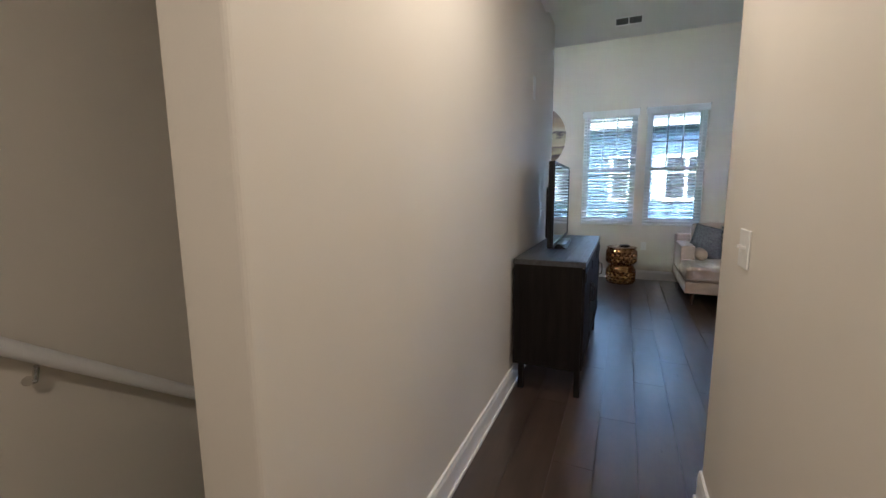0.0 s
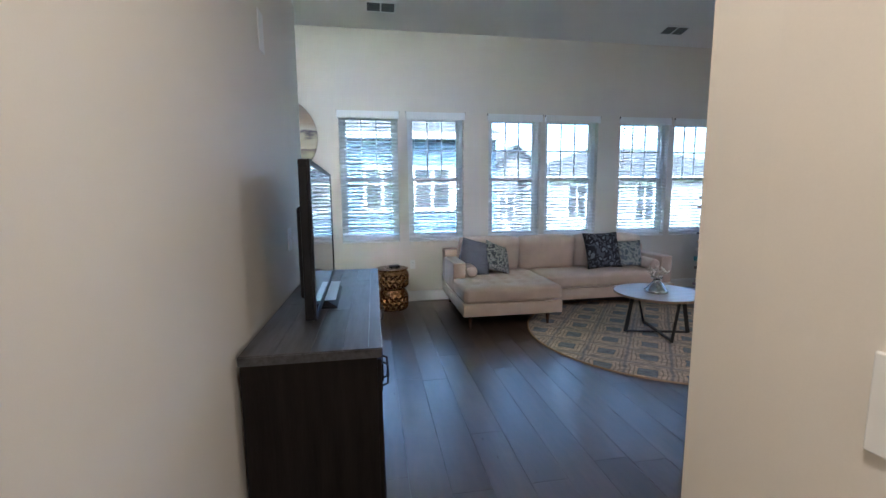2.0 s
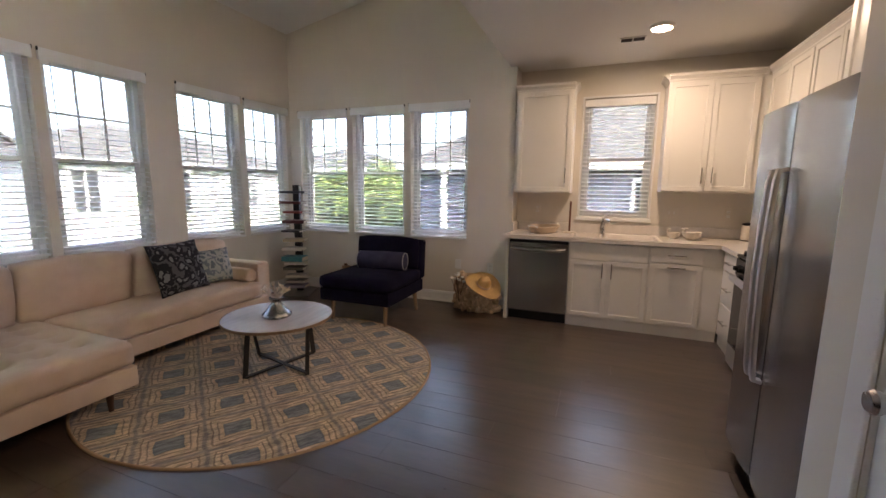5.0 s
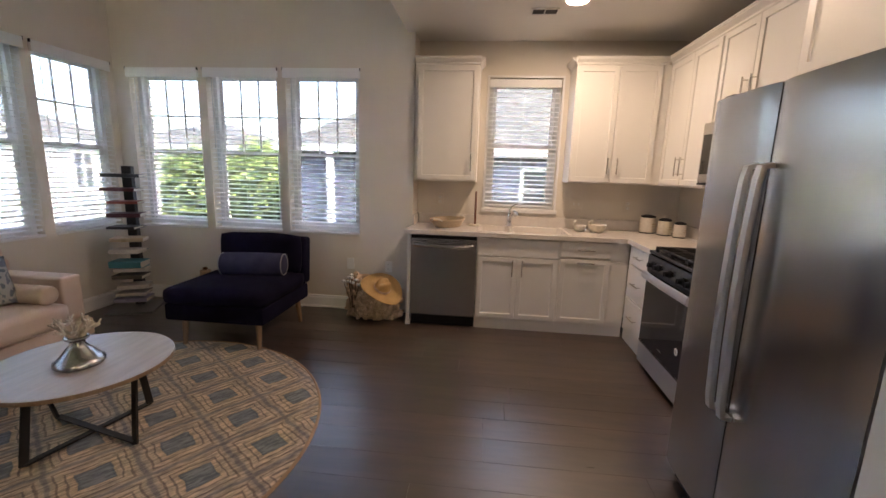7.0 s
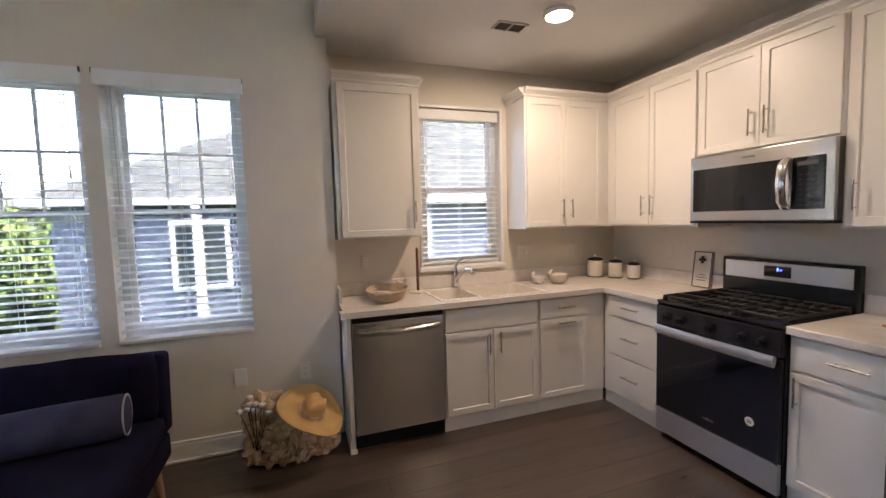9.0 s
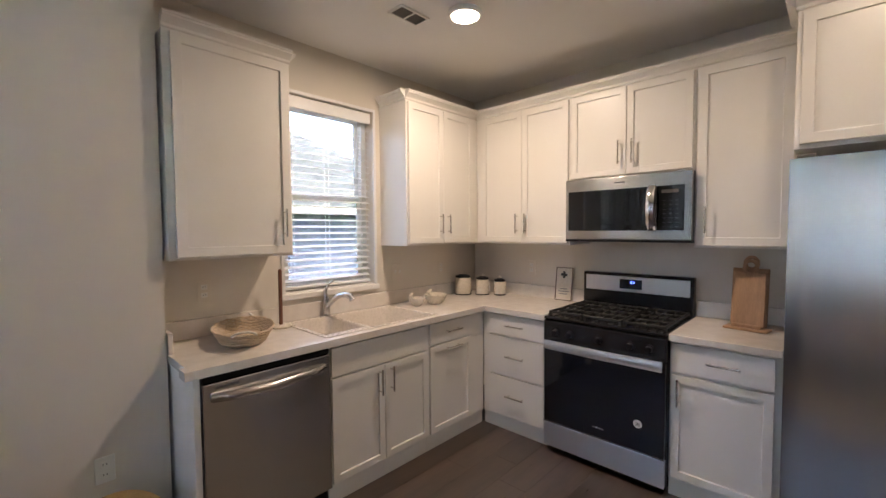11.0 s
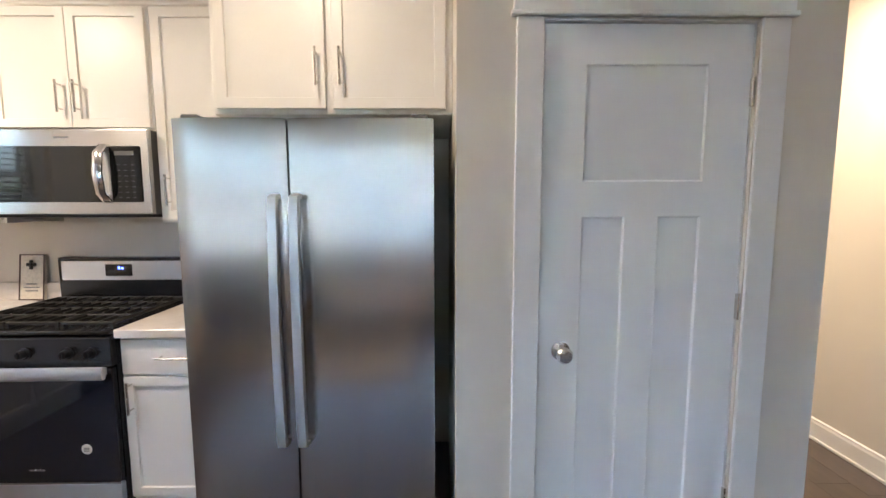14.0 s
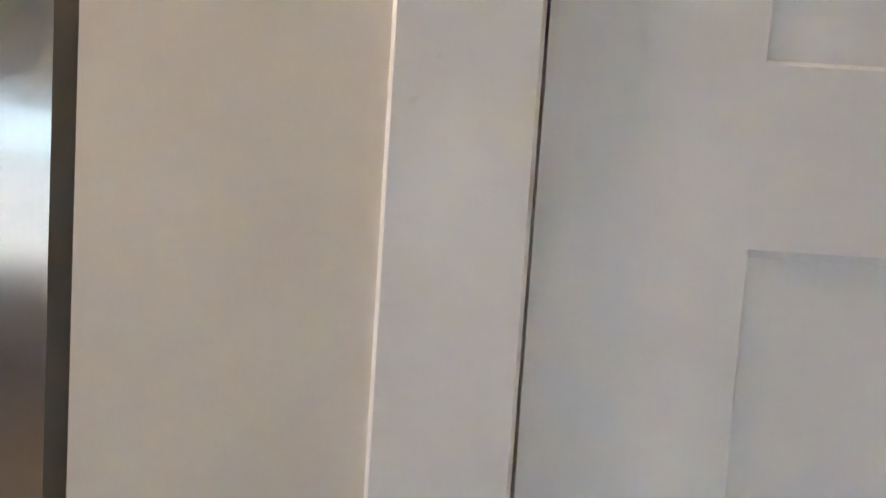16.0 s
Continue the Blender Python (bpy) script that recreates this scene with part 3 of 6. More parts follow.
# under the sink, counted from the north end: end panel, dishwasher, sink base, narrow base, corner
BX = 5.078
end = thing("end_panel", pose(BX, 3.556, 0, rz=-90), "white cabinet end panel beside the dishwasher", "cabinet panel")
part("panel", box(0, 0.026, -0.02, 0.58, 0, BASE_TOP, bevel=0.002), CABINET, end)
part("base_shoe", box(-0.009, -0.001, -0.02, 0.30, 0, 0.10, bevel=0.003), CABINET, end, "small white base board")
part("front_block", box(-0.010, 0.034, -0.032, -0.0205, 0, 0.030, bevel=0.003), CABINET, end)
cabinet("base_cabinet", pose(BX, 2.915, 0, rz=-90), 0.735, 0.58, BASE_TOP,
        [("drawer_front", 0.012, 0.723, 0.705, 0.862, None, 0, 0, 0.0), ("door", 0.012, 0.365, 0.118, 0.693, 0.325, 0.60, True, 0.055),
         ("door", 0.370, 0.723, 0.118, 0.693, 0.410, 0.60, True, 0.055)], "white shaker sink base cabinet with two doors", "kitchen base cabinets", toe=0.10, hollow=0.18)
cabinet("base_cabinet", pose(BX, 2.178, 0, rz=-90), 0.60, 0.58, BASE_TOP,
        [("drawer_front", 0.012, 0.440, 0.725, 0.862, 0.226, 0.795, False, 0.0), ("door", 0.012, 0.440, 0.118, 0.708, 0.226, 0.680, False, 0.055)],
        "white base cabinet with a drawer over a door", "kitchen base cabinets", toe=0.10, hollow=0.18)
SY = 1.572
cabinet("base_cabinet", pose(5.075, SY, 0, rz=180), 0.536, 0.58, BASE_TOP,
        [("drawer_front", 0.065, 0.524, 0.715, 0.862, 0.300, 0.792, False, 0.0), ("drawer_front", 0.065, 0.524, 0.420, 0.702, 0.300, 0.565, False, 0.0),
         ("drawer_front", 0.065, 0.524, 0.118, 0.407, 0.300, 0.275, False, 0.0)], "white base cabinet with three drawers", "kitchen base cabinets", toe=0.10)
cabinet("base_cabinet", pose(3.782, SY, 0, rz=180), 0.49, 0.58, BASE_TOP,
        [("drawer_front", 0.012, 0.455, 0.705, 0.862, 0.25, 0.785, False, 0.0), ("door", 0.012, 0.455, 0.118, 0.690, 0.048, 0.60, True, 0.055)],
        "white base cabinet with a drawer over a door", "kitchen base cabinets", toe=0.10)

# uppers
UB, UH = 1.373, 1.032
UX, UY = 5.352, 1.302


def crown(at, length, label="white crown moulding", left=False, right=False):
    ob = thing("crown_moulding", at, label + " along cabinet tops", "moulding")
    prof = [(0.02, 0), (0, 0), (-0.006, 0.006), (-0.006, 0.018), (-0.016, 0.028), (-0.036, 0.044), (-0.036, 0.052), (-0.042, 0.056), (-0.042, 0.066), (0.02, 0.066)]
    bm = profile_run(prof, length)
    part("moulding", bm, CABINET, ob)
    return ob


def upper(x, y, turn, w, z0, z1, fronts, label, d=0.32):
    h = z1 - z0
    ob = cabinet("upper_cabinet", pose(x, y, z0, rz=turn), w, d, h, fronts, label, "kitchen upper cabinets")
    return ob


H1 = UH - 0.012
upper(UX, 3.556, -90, 0.598, UB - 0.022, UB + UH, [("door", 0.030, 0.584, 0.014, H1 + 0.022, 0.541, 0.18, True, 0.06)], "white single-door upper cabinet by the window")
upper(UX, 2.105, -90, 0.803, UB, UB + UH, [("door", 0.012, 0.366, 0.014, H1, 0.326, 0.16, True, 0.06), ("door", 0.370, 0.725, 0.014, H1, 0.410, 0.16, True, 0.06)],
      "white two-door upper cabinet beside the sink window")
upper(5.352, UY, 180, 0.844, UB, UB + UH, [("door", 0.060, 0.450, 0.014, H1, 0.412, 0.16, True, 0.06), ("door", 0.454, 0.832, 0.014, H1, 0.492, 0.16, True, 0.06)],
      "white two-door upper cabinet in the corner")
upper(4.507, UY, 180, 0.770, 1.822, UB + UH, [("door", 0.012, 0.383, 0.014, 0.571, 0.343, 0.155, True, 0.055), ("door", 0.387, 0.758, 0.014, 0.571, 0.427, 0.155, True, 0.055)],
      "white short upper cabinet over the microwave")
upper(3.736, UY, 180, 0.448, UB, UB + UH, [("door", 0.014, 0.436, 0.014, H1, 0.060, 0.16, True, 0.06)], "white single-door upper cabinet")
FY = 1.612
upper(3.285, FY, 180, 0.994, 1.835, UB + UH + 0.038, [("door", 0.020, 0.470, 0.020, 0.588, 0.438, 0.18, True, 0.06), ("door", 0.500, 0.965, 0.020, 0.588, 0.535, 0.18, True, 0.06)],
      "white deep two-door cabinet over the refrigerator", d=0.62)
CZ = UB + UH + 0.001
crown(pose(UX, 3.556, CZ, rz=-90), 0.602)
crown(pose(UX, 2.107, CZ, rz=-90), 0.778)
crown(pose(5.352, UY, CZ, rz=180), 2.055)
crown(pose(3.292, FY, CZ + 0.038, rz=180), 1.005)
crown(pose(5.64, 2.107, CZ, rz=180), 0.288)
crown(pose(5.352, 2.957, CZ, rz=0), 0.288)
crown(pose(3.287, 1.30, CZ + 0.038, rz=90), 0.315)

# ---- worktop with sink ----
CT = 0.876
top = thing("worktop", pose(0, 0, 0), "pale quartz kitchen worktop with a low backsplash", "worktop")
fx = 5.035
sx0, sx1, sy0, sy1 = 5.115, 5.56, 2.11, 2.885
for c in ((fx, sx0, KITCHEN_SOUTH + 0.002, STEP_Y + 0.02), (sx1, KITCHEN_EAST - 0.001, KITCHEN_SOUTH + 0.002, STEP_Y - 0.001), (sx0, sx1, KITCHEN_SOUTH + 0.002, sy0),
          (sx0, sx1, sy1, STEP_Y - 0.001), (4.536, fx, KITCHEN_SOUTH + 0.002, 1.612)):
    part("slab", box(*c, CT, 0.914), QUARTZ, top)
part("slab", box(3.30, 3.782, KITCHEN_SOUTH + 0.002, 1.612, CT, 0.914, bevel=0.003), QUARTZ, top)
for c in ((KITCHEN_EAST - 0.021, KITCHEN_EAST - 0.001, KITCHEN_SOUTH + 0.03, STEP_Y - 0.03), (4.536, KITCHEN_EAST - 0.022, KITCHEN_SOUTH + 0.001, KITCHEN_SOUTH + 0.021),
          (3.30, 3.782, KITCHEN_SOUTH + 0.001, KITCHEN_SOUTH + 0.021), (5.37, KITCHEN_EAST - 0.002, STEP_Y - 0.022, STEP_Y - 0.002)):
    part("backsplash", box(*c, 0.9145, 1.015, bevel=0.002), QUARTZ, top)

sink = thing("kitchen_sink", pose(0, 0, 0), "white double-bowl sink set in the worktop", "sink")


def bowl(x0, x1, y0, y1, z0, z1):
    bm = bmesh.new()
    def ring(inset, z):
        r = max(0.012, 0.05 - inset * 0.2)
        pts = []
        for cx, cy, s in ((x1 - inset - r, y1 - inset - r, 0), (x0 + inset + r, y1 - inset - r, 90), (x0 + inset + r, y0 + inset + r, 180), (x1 - inset - r, y0 + inset + r, 270)):
            for k in range(5):
                a = radians(s + k * 22.5)
                pts.append(bm.verts.new((cx + r * math.cos(a), cy + r * math.sin(a), z)))
        return pts
    rings = [ring(-0.0, z1), ring(0.006, z1 - 0.008), ring(0.018, z0 + 0.03), ring(0.045, z0 + 0.004), ring(0.12, z0)]
    for a, b in zip(rings, rings[1:]):
        for k in range(20):
            bm.faces.new((a[k], a[(k + 1) % 20], b[(k + 1) % 20], b[k]))
    bm.faces.new(rings[-1])
    return bm


part("bowl", bowl(sx0, sx1, sy0, 2.59, 0.72, 0.916), SINK, sink, "large white bowl", smooth=50)
part("bowl", bowl(sx0 + 0.03, sx1, 2.62, sy1, 0.76, 0.916), SINK, sink, "small white bowl", smooth=50)
bm = bmesh.new()
cuboid(bm, sx0 - 0.025, sx1 + 0.02, 2.59, 2.62, 0.900, 0.917, bevel=0.004)
cuboid(bm, sx0 - 0.025, sx0, sy0, sy1, 0.9141, 0.918)
cuboid(bm, sx0, sx0 + 0.03, 2.62, sy1, 0.9141, 0.918)
cuboid(bm, sx1, sx1 + 0.035, sy0, sy1, 0.9141, 0.918)
cuboid(bm, sx0 - 0.025, sx1 + 0.035, sy0 - 0.03, sy0, 0.9141, 0.918)
cuboid(bm, sx0 - 0.025, sx1 + 0.035, sy1, sy1 + 0.03, 0.9141, 0.918)
part("rim", bm, SINK, sink, "white sink rim")
for y in (2.35, 2.75):
    part("drain", lathe([(0, 0.002), (0.03, 0.002), (0.042, 0.004), (0.044, 0)], 20), CHROME, sink, "steel drain", pose(5.36, y, 0.722 if y < 2.6 else 0.762))

tap = thing("kitchen_tap", pose(5.60, 2.61, 0.918), "chrome pull-out kitchen tap", "tap")
part("body", lathe([(0, 0), (0.034, 0), (0.034, 0.006), (0.026, 0.012), (0.024, 0.10), (0.021, 0.125), (0, 0.135)], 24), CHROME, tap, smooth=40)
part("spout", rod([(-0.005, 0, 0.06), (-0.05, -0.01, 0.10), (-0.12, -0.025, 0.145), (-0.17, -0.035, 0.155), (-0.215, -0.045, 0.150), (-0.235, -0.05, 0.125)],
                  [0.018, 0.018, 0.015, 0.016, 0.021, 0.020], 14), CHROME, tap, "curved spout", smooth=50)
part("lever", rod([(0, 0, 0.13), (0.003, 0.004, 0.165), (0.02, -0.03, 0.205), (0.028, -0.075, 0.225)], [0.015, 0.011, 0.008, 0.006], 10), CHROME, tap, "lever handle", smooth=50)

# ---- dishwasher ----
dish = thing("dishwasher", pose(5.075, 3.525, 0, rz=-90), "stainless steel dishwasher under the worktop", "dishwasher")
part("body", box(0.004, 0.604, 0.0, 0.57, 0.10, 0.868), STEEL_SIDE, dish)
part("door", box(0.002, 0.606, -0.026, -0.001, 0.115, 0.838, bevel=0.004, segments=2), STEEL, dish, "stainless steel door")
part("control_strip", box(0.004, 0.604, -0.018, -0.001, 0.842, 0.866), BLACK_PLASTIC, dish, "black control strip")
part("toe_kick", box(0.004, 0.604, 0.03, 0.05, 0.0, 0.112), BLACK_PLASTIC, dish, "black toe kick")
bm = rod([(0.035, -0.03, 0.775), (0.10, -0.050, 0.772), (0.304, -0.058, 0.768), (0.508, -0.050, 0.772), (0.573, -0.03, 0.775)], 0.013, 10)
for v in bm.verts:
    v.co.z = 0.77 + (v.co.z - 0.77) * 1.5
part("handle", bm, STEEL, dish, "curved steel handle", smooth=50)
part("badge", box(0.05, 0.15, -0.0275, -0.026, 0.812, 0.822), STEEL_SIDE, dish, "small plain badge")

# ---- range ----
rng = thing("gas_range", pose(4.530, 1.625, 0, rz=180), "stainless and black gas range with cast iron grates", "range")
RW = 0.742
part("body", box(0, RW, 0.03, 0.64, 0.03, 0.895), ENAMEL, rng)
part("drawer", box(0.002, RW - 0.002, 0.0, 0.029, 0.045, 0.203, bevel=0.004, segments=2), SATIN, rng, "stainless storage drawer")
door = part("oven_door", box(0.002, RW - 0.002, 0.0, 0.029, 0.212, 0.745, bevel=0.004, segments=2), BLACK_GLASS, rng, "black glass oven door")
part("door_trim", box(0.002, RW - 0.002, -0.0035, 0.0, 0.205, 0.214), STEEL, door)
bm = bmesh.new()
tube(bm, [(0.030, -0.034, 0.735), (0.371, -0.042, 0.735), (RW - 0.012, -0.034, 0.735)], 0.014, 10)
for v in bm.verts:
    v.co.z = 0.735 + (v.co.z - 0.735) * 2.1
for x in (0.035, RW - 0.035):
    cuboid(bm, x - 0.015, x + 0.015, -0.045, 0.0, 0.718, 0.752, bevel=0.004)
part("handle", bm, SATIN, door, "wide steel handle", smooth=40)
part("badge", lathe([(0, 0.0015), (0.021, 0.0015), (0.024, 0)], 28), WHITE_PLASTIC, door, "round silver sticker", pose(0.600, -0.0005, 0.37, rx=90))
bm = bmesh.new()
for k in range(3):
    cuboid(bm, 0.588, 0.612, -0.0030, -0.0022, 0.361 + k * 0.007, 0.3635 + k * 0.007)
part("badge_lines", bm, BLACK_PLASTIC, door)
part("badge", box(0.335, 0.405, -0.0015, 0.0, 0.268, 0.276), NICKEL, door, "small plain badge")
part("control_panel", prism([(0, 0.752), (0, 0.880), (0.02, 0.893), (0.05, 0.893), (0.05, 0.752)], 0, RW, bevel=0.002), ENAMEL, rng, "black control panel",
     Matrix(((0, 0, 1, 0), (1, 0, 0, 0), (0, 1, 0, 0), (0, 0, 0, 1))))
for x in (0.085, 0.185, 0.371, 0.557, 0.657):
    kn = part("knob", lathe([(0, 0), (0.026, 0), (0.026, 0.006), (0.020, 0.008), (0.018, 0.028), (0.015, 0.031), (0, 0.031)], 20), BLACK_PLASTIC, rng, "black knob",
              pose(x, -0.001, 0.815, rx=90), smooth=35)
    part("grip", box(-0.004, 0.004, -0.017, 0.017, 0.030, 0.038, bevel=0.002), BLACK_PLASTIC, kn)
part("cooktop", box(0.0, RW, 0.0, 0.60, 0.894, 0.914, bevel=0.006, segments=2), ENAMEL, rng, "black enamel cooktop")
for gx0 in (0.02, 0.262, 0.504):
    bm = bmesh.new()
    g1 = gx0 + 0.218
    for x in (gx0, g1):
        cuboid(bm, x - 0.007, x + 0.007, 0.04, 0.57, 0.928, 0.944, bevel=0.003)
    for y in (0.045, 0.175, 0.305, 0.435, 0.565):
        cuboid(bm, gx0, g1, y - 0.006, y + 0.006, 0.930, 0.945, bevel=0.003)
    for x in (gx0 + 0.055, gx0 + 0.109, gx0 + 0.163):
        for y0, y1 in ((0.06, 0.15), (0.20, 0.42), (0.46, 0.55)):
            cuboid(bm, x - 0.005, x + 0.005, y0, y1, 0.932, 0.946, bevel=0.002)
    for x in (gx0, g1):
        for y in (0.05, 0.56):
            cuboid(bm, x - 0.008, x + 0.008, y - 0.01, y + 0.01, 0.914, 0.930)
    part("grate", bm, IRON, rng, "cast iron grate")
for x, y, r in ((0.13, 0.17, 0.045), (0.13, 0.43, 0.035), (0.371, 0.30, 0.05), (0.612, 0.17, 0.05), (0.612, 0.43, 0.035)):
    part("burner", lathe([(0, 0.012), (r * 0.8, 0.012), (r, 0.008), (r, 0), (r * 1.25, 0)], 20), IRON, rng, "round burner cap", pose(x, y, 0.914), smooth=40)
part("backguard", box(0.0, RW, 0.595, 0.655, 0.90, 1.165, bevel=0.008, segments=2), ENAMEL, rng, "black backguard")
part("control_fascia", box(0.022, RW - 0.022, 0.5915, 0.597, 1.035, 1.145, bevel=0.002), SATIN, rng, "stainless fascia")
disp = part("display", box(0.272, 0.425, 0.588, 0.592, 1.058, 1.126, bevel=0.002), SCREEN, rng, "dark display")
BLUE = glowing("blue display light", (0.06, 0.11, 1.0), 0.10)
bm = bmesh.new()
for x, z, w2, h2 in ((0.345, 1.098, 0.016, 0.003), (0.345, 1.108, 0.016, 0.003), (0.366, 1.098, 0.012, 0.003), (0.366, 1.106, 0.012, 0.003), (0.352, 1.103, 0.004, 0.012)):
    cuboid(bm, x, x + w2, 0.5868, 0.5878, z, z + h2)
part("digits", bm, BLUE, disp, "blue lit marks")

# ---- microwave ----
mw = thing("microwave", pose(4.509, 1.370, 1.405, rz=180), "stainless over-range microwave with dark glass door", "microwave")
MW, MH = 0.774, 0.415
part("body", box(0.003, MW - 0.003, 0.03, 0.415, 0.004, MH), STEEL_SIDE, mw)
part("front_frame", box(0, MW, 0.0, 0.029, 0.012, MH, bevel=0.004, segments=2), STEEL, mw, "stainless front")
part("door_glass", box(0.022, 0.535, -0.0035, 0.0, 0.070, 0.335, bevel=0.003), SCREEN, mw, "dark glass window")
part("control_panel", box(0.590, 0.735, -0.0035, 0.0, 0.070, 0.335, bevel=0.003), SCREEN, mw, "dark touch panel")
for r in range(7):
    for c in range(3):
        part("button", box(0.622 + c * 0.034, 0.636 + c * 0.034, -0.0045, -0.0036, 0.09 + r * 0.026, 0.092 + r * 0.026), STEEL_SIDE, mw)
part("display", box(0.615, 0.705, -0.0045, -0.0036, 0.292, 0.312), STEEL_SIDE, mw, "unlit grey display")
bm = rod([(0.563, -0.006, 0.075), (0.563, -0.040, 0.11), (0.563, -0.052, 0.205), (0.563, -0.040, 0.30), (0.563, -0.006, 0.335)], 0.012, 10)
for v in bm.verts:
    v.co.x = 0.563 + (v.co.x - 0.563) * 2.0
part("handle", bm, CHROME, mw, "bowed steel handle", smooth=50)
part("vent_grille", box(0.0, MW, 0.0, 0.40, -0.004, 0.010), BLACK_PLASTIC, mw, "black underside")
part("badge", box(0.33, 0.40, -0.001, 0.0, 0.372, 0.380), GREY_METAL, mw, "small plain badge")

# ---- refrigerator ----
fridge = thing("refrigerator", pose(3.279, 1.925, 0, rz=180), "side-by-side stainless steel refrigerator", "refrigerator")
FW, FH = 0.911, 1.757
part("body", box(0.005, FW - 0.005, 0.075, 0.92, 0.03, FH - 0.02), STEEL_SIDE, fridge, "grey cabinet")
part("kick_grille", box(0.01, FW - 0.01, 0.06, 0.075, 0.0, 0.09), BLACK_PLASTIC, fridge)


def ribbon(bm, points, half, deep):
    """A flat bar, rounded along its edges, along points in a plane of constant x."""
    points = [Vector(p) for p in points]
    shape = [(-half, -deep * 0.3), (-half * 0.8, -deep), (half * 0.8, -deep), (half, -deep * 0.3), (half, deep), (-half, deep)]
    rings = []
    for i, p in enumerate(points):
        ahead = (points[min(i + 1, len(points) - 1)] - points[max(i - 1, 0)]).normalized()
        out = Vector((1, 0, 0)).cross(ahead)
        rings.append([bm.verts.new(p + Vector((a, 0, 0)) + out * -b) for a, b in shape])
    for a, b in zip(rings, rings[1:]):
        for k in range(6):
            bm.faces.new((a[k], a[(k + 1) % 6], b[(k + 1) % 6], b[k]))
    bm.faces.new(rings[0][::-1])
    bm.faces.new(rings[-1])


def fridge_door(x0, x1):
    bm = bmesh.new()
    n = 10
    out = [(x0, 0.07)]
    for k in range(n + 1):
        u = k / n
        out.append((x0 + (x1 - x0) * u, 0.012 * (2 * u - 1) ** 6 + 0.002 * (2 * u - 1) ** 2))
    out.append((x1, 0.07))
    return prism(out, 0.10, FH)


for x0, x1, hx in ((0.0, 0.395, 0.356), (0.403, FW, 0.430)):
    d = part("door", fridge_door(x0, x1), STEEL_UPRIGHT, fridge, "stainless door", smooth=30)
    bm = bmesh.new()
    pts = [(hx, 0.0, 0.575), (hx, -0.030, 0.580), (hx, -0.036, 0.62), (hx, -0.045, 0.85), (hx, -0.048, 1.05), (hx, -0.045, 1.25), (hx, -0.037, 1.44), (hx, -0.030, 1.482), (hx, 0.0, 1.488)]
    ribbon(bm, pts, 0.018, 0.009)
    part("handle", bm, SATIN, d, "long bowed steel handle", smooth=50)
part("badge", box(0.70, 0.79, 0.001, 0.004, 1.655, 1.664), GREY_METAL, fridge, "small plain badge")
for x in (0.05, FW - 0.05):
    part("hinge_cover", box(x - 0.03, x + 0.03, 0.03, 0.14, FH, FH + 0.018, bevel=0.004), STEEL_SIDE, fridge)

# ---- ceiling fittings ----
VENT_DARK = material("dark vent gap", (0.10, 0.10, 0.10), 0.6, vary=0.1)
GLOW = glowing("warm lamp diffuser", (1.0, 0.78, 0.55), 0.8)


def ceiling_vent(at, label):
    top = thing("ceiling_vent", at, label, "ceiling vent", "ceiling vents")
    bm = bmesh.new()
    for a in ((-0.17, 0.17, -0.095, -0.075), (-0.17, 0.17, 0.075, 0.095), (-0.17, -0.15, -0.075, 0.075), (0.15, 0.17, -0.075, 0.075), (-0.008, 0.008, -0.075, 0.075)):
        cuboid(bm, *a, -0.010, -0.001, bevel=0.002)
    part("frame", bm, TRIM, top)
    part("backing", box(-0.15, 0.15, -0.075, 0.075, -0.003, -0.001), VENT_DARK, top)
    for k in range(9):
        bm = box(-0.15, -0.008, -0.001, 0.009, -0.0015, 0.0)
        cuboid(bm, 0.008, 0.15, -0.001, 0.009, -0.0015, 0.0)
        part("slat", bm, GREY_METAL, top, at=pose(0, -0.068 + k * 0.0165, -0.006, rx=40))


def vault_z(y):
    return EAVE + SLOPE * (NORTH - y)


pitch = -math.degrees(math.atan(SLOPE))
ceiling_vent(pose(0.58, 6.24, vault_z(6.24) - 0.001, rx=pitch), "white slotted air vent in the sloping ceiling")
ceiling_vent(pose(4.27, 6.32, vault_z(6.32) - 0.001, rx=pitch), "white slotted air vent in the sloping ceiling")
ceiling_vent(pose(4.90, 2.47, LOW_CEILING - 0.001, rz=90) @ Matrix.Diagonal((0.62, 0.62, 1, 1)), "white slotted air vent in the kitchen ceiling")
for lx, ly, power in LAMPS:
    top = thing("ceiling_light", pose(lx, ly, LOW_CEILING), "round flush ceiling light with a warm glowing lens", "ceiling light", "ceiling lights")
    part("trim_ring", lathe([(0.076, -0.001), (0.095, -0.001), (0.097, -0.008), (0.090, -0.022), (0.078, -0.026), (0.074, -0.018)], 36), TRIM, top, smooth=40)
    part("lens", lathe([(0, -0.020), (0.05, -0.019), (0.076, -0.012)], 32), GLOW, top, "glowing lens", smooth=True)


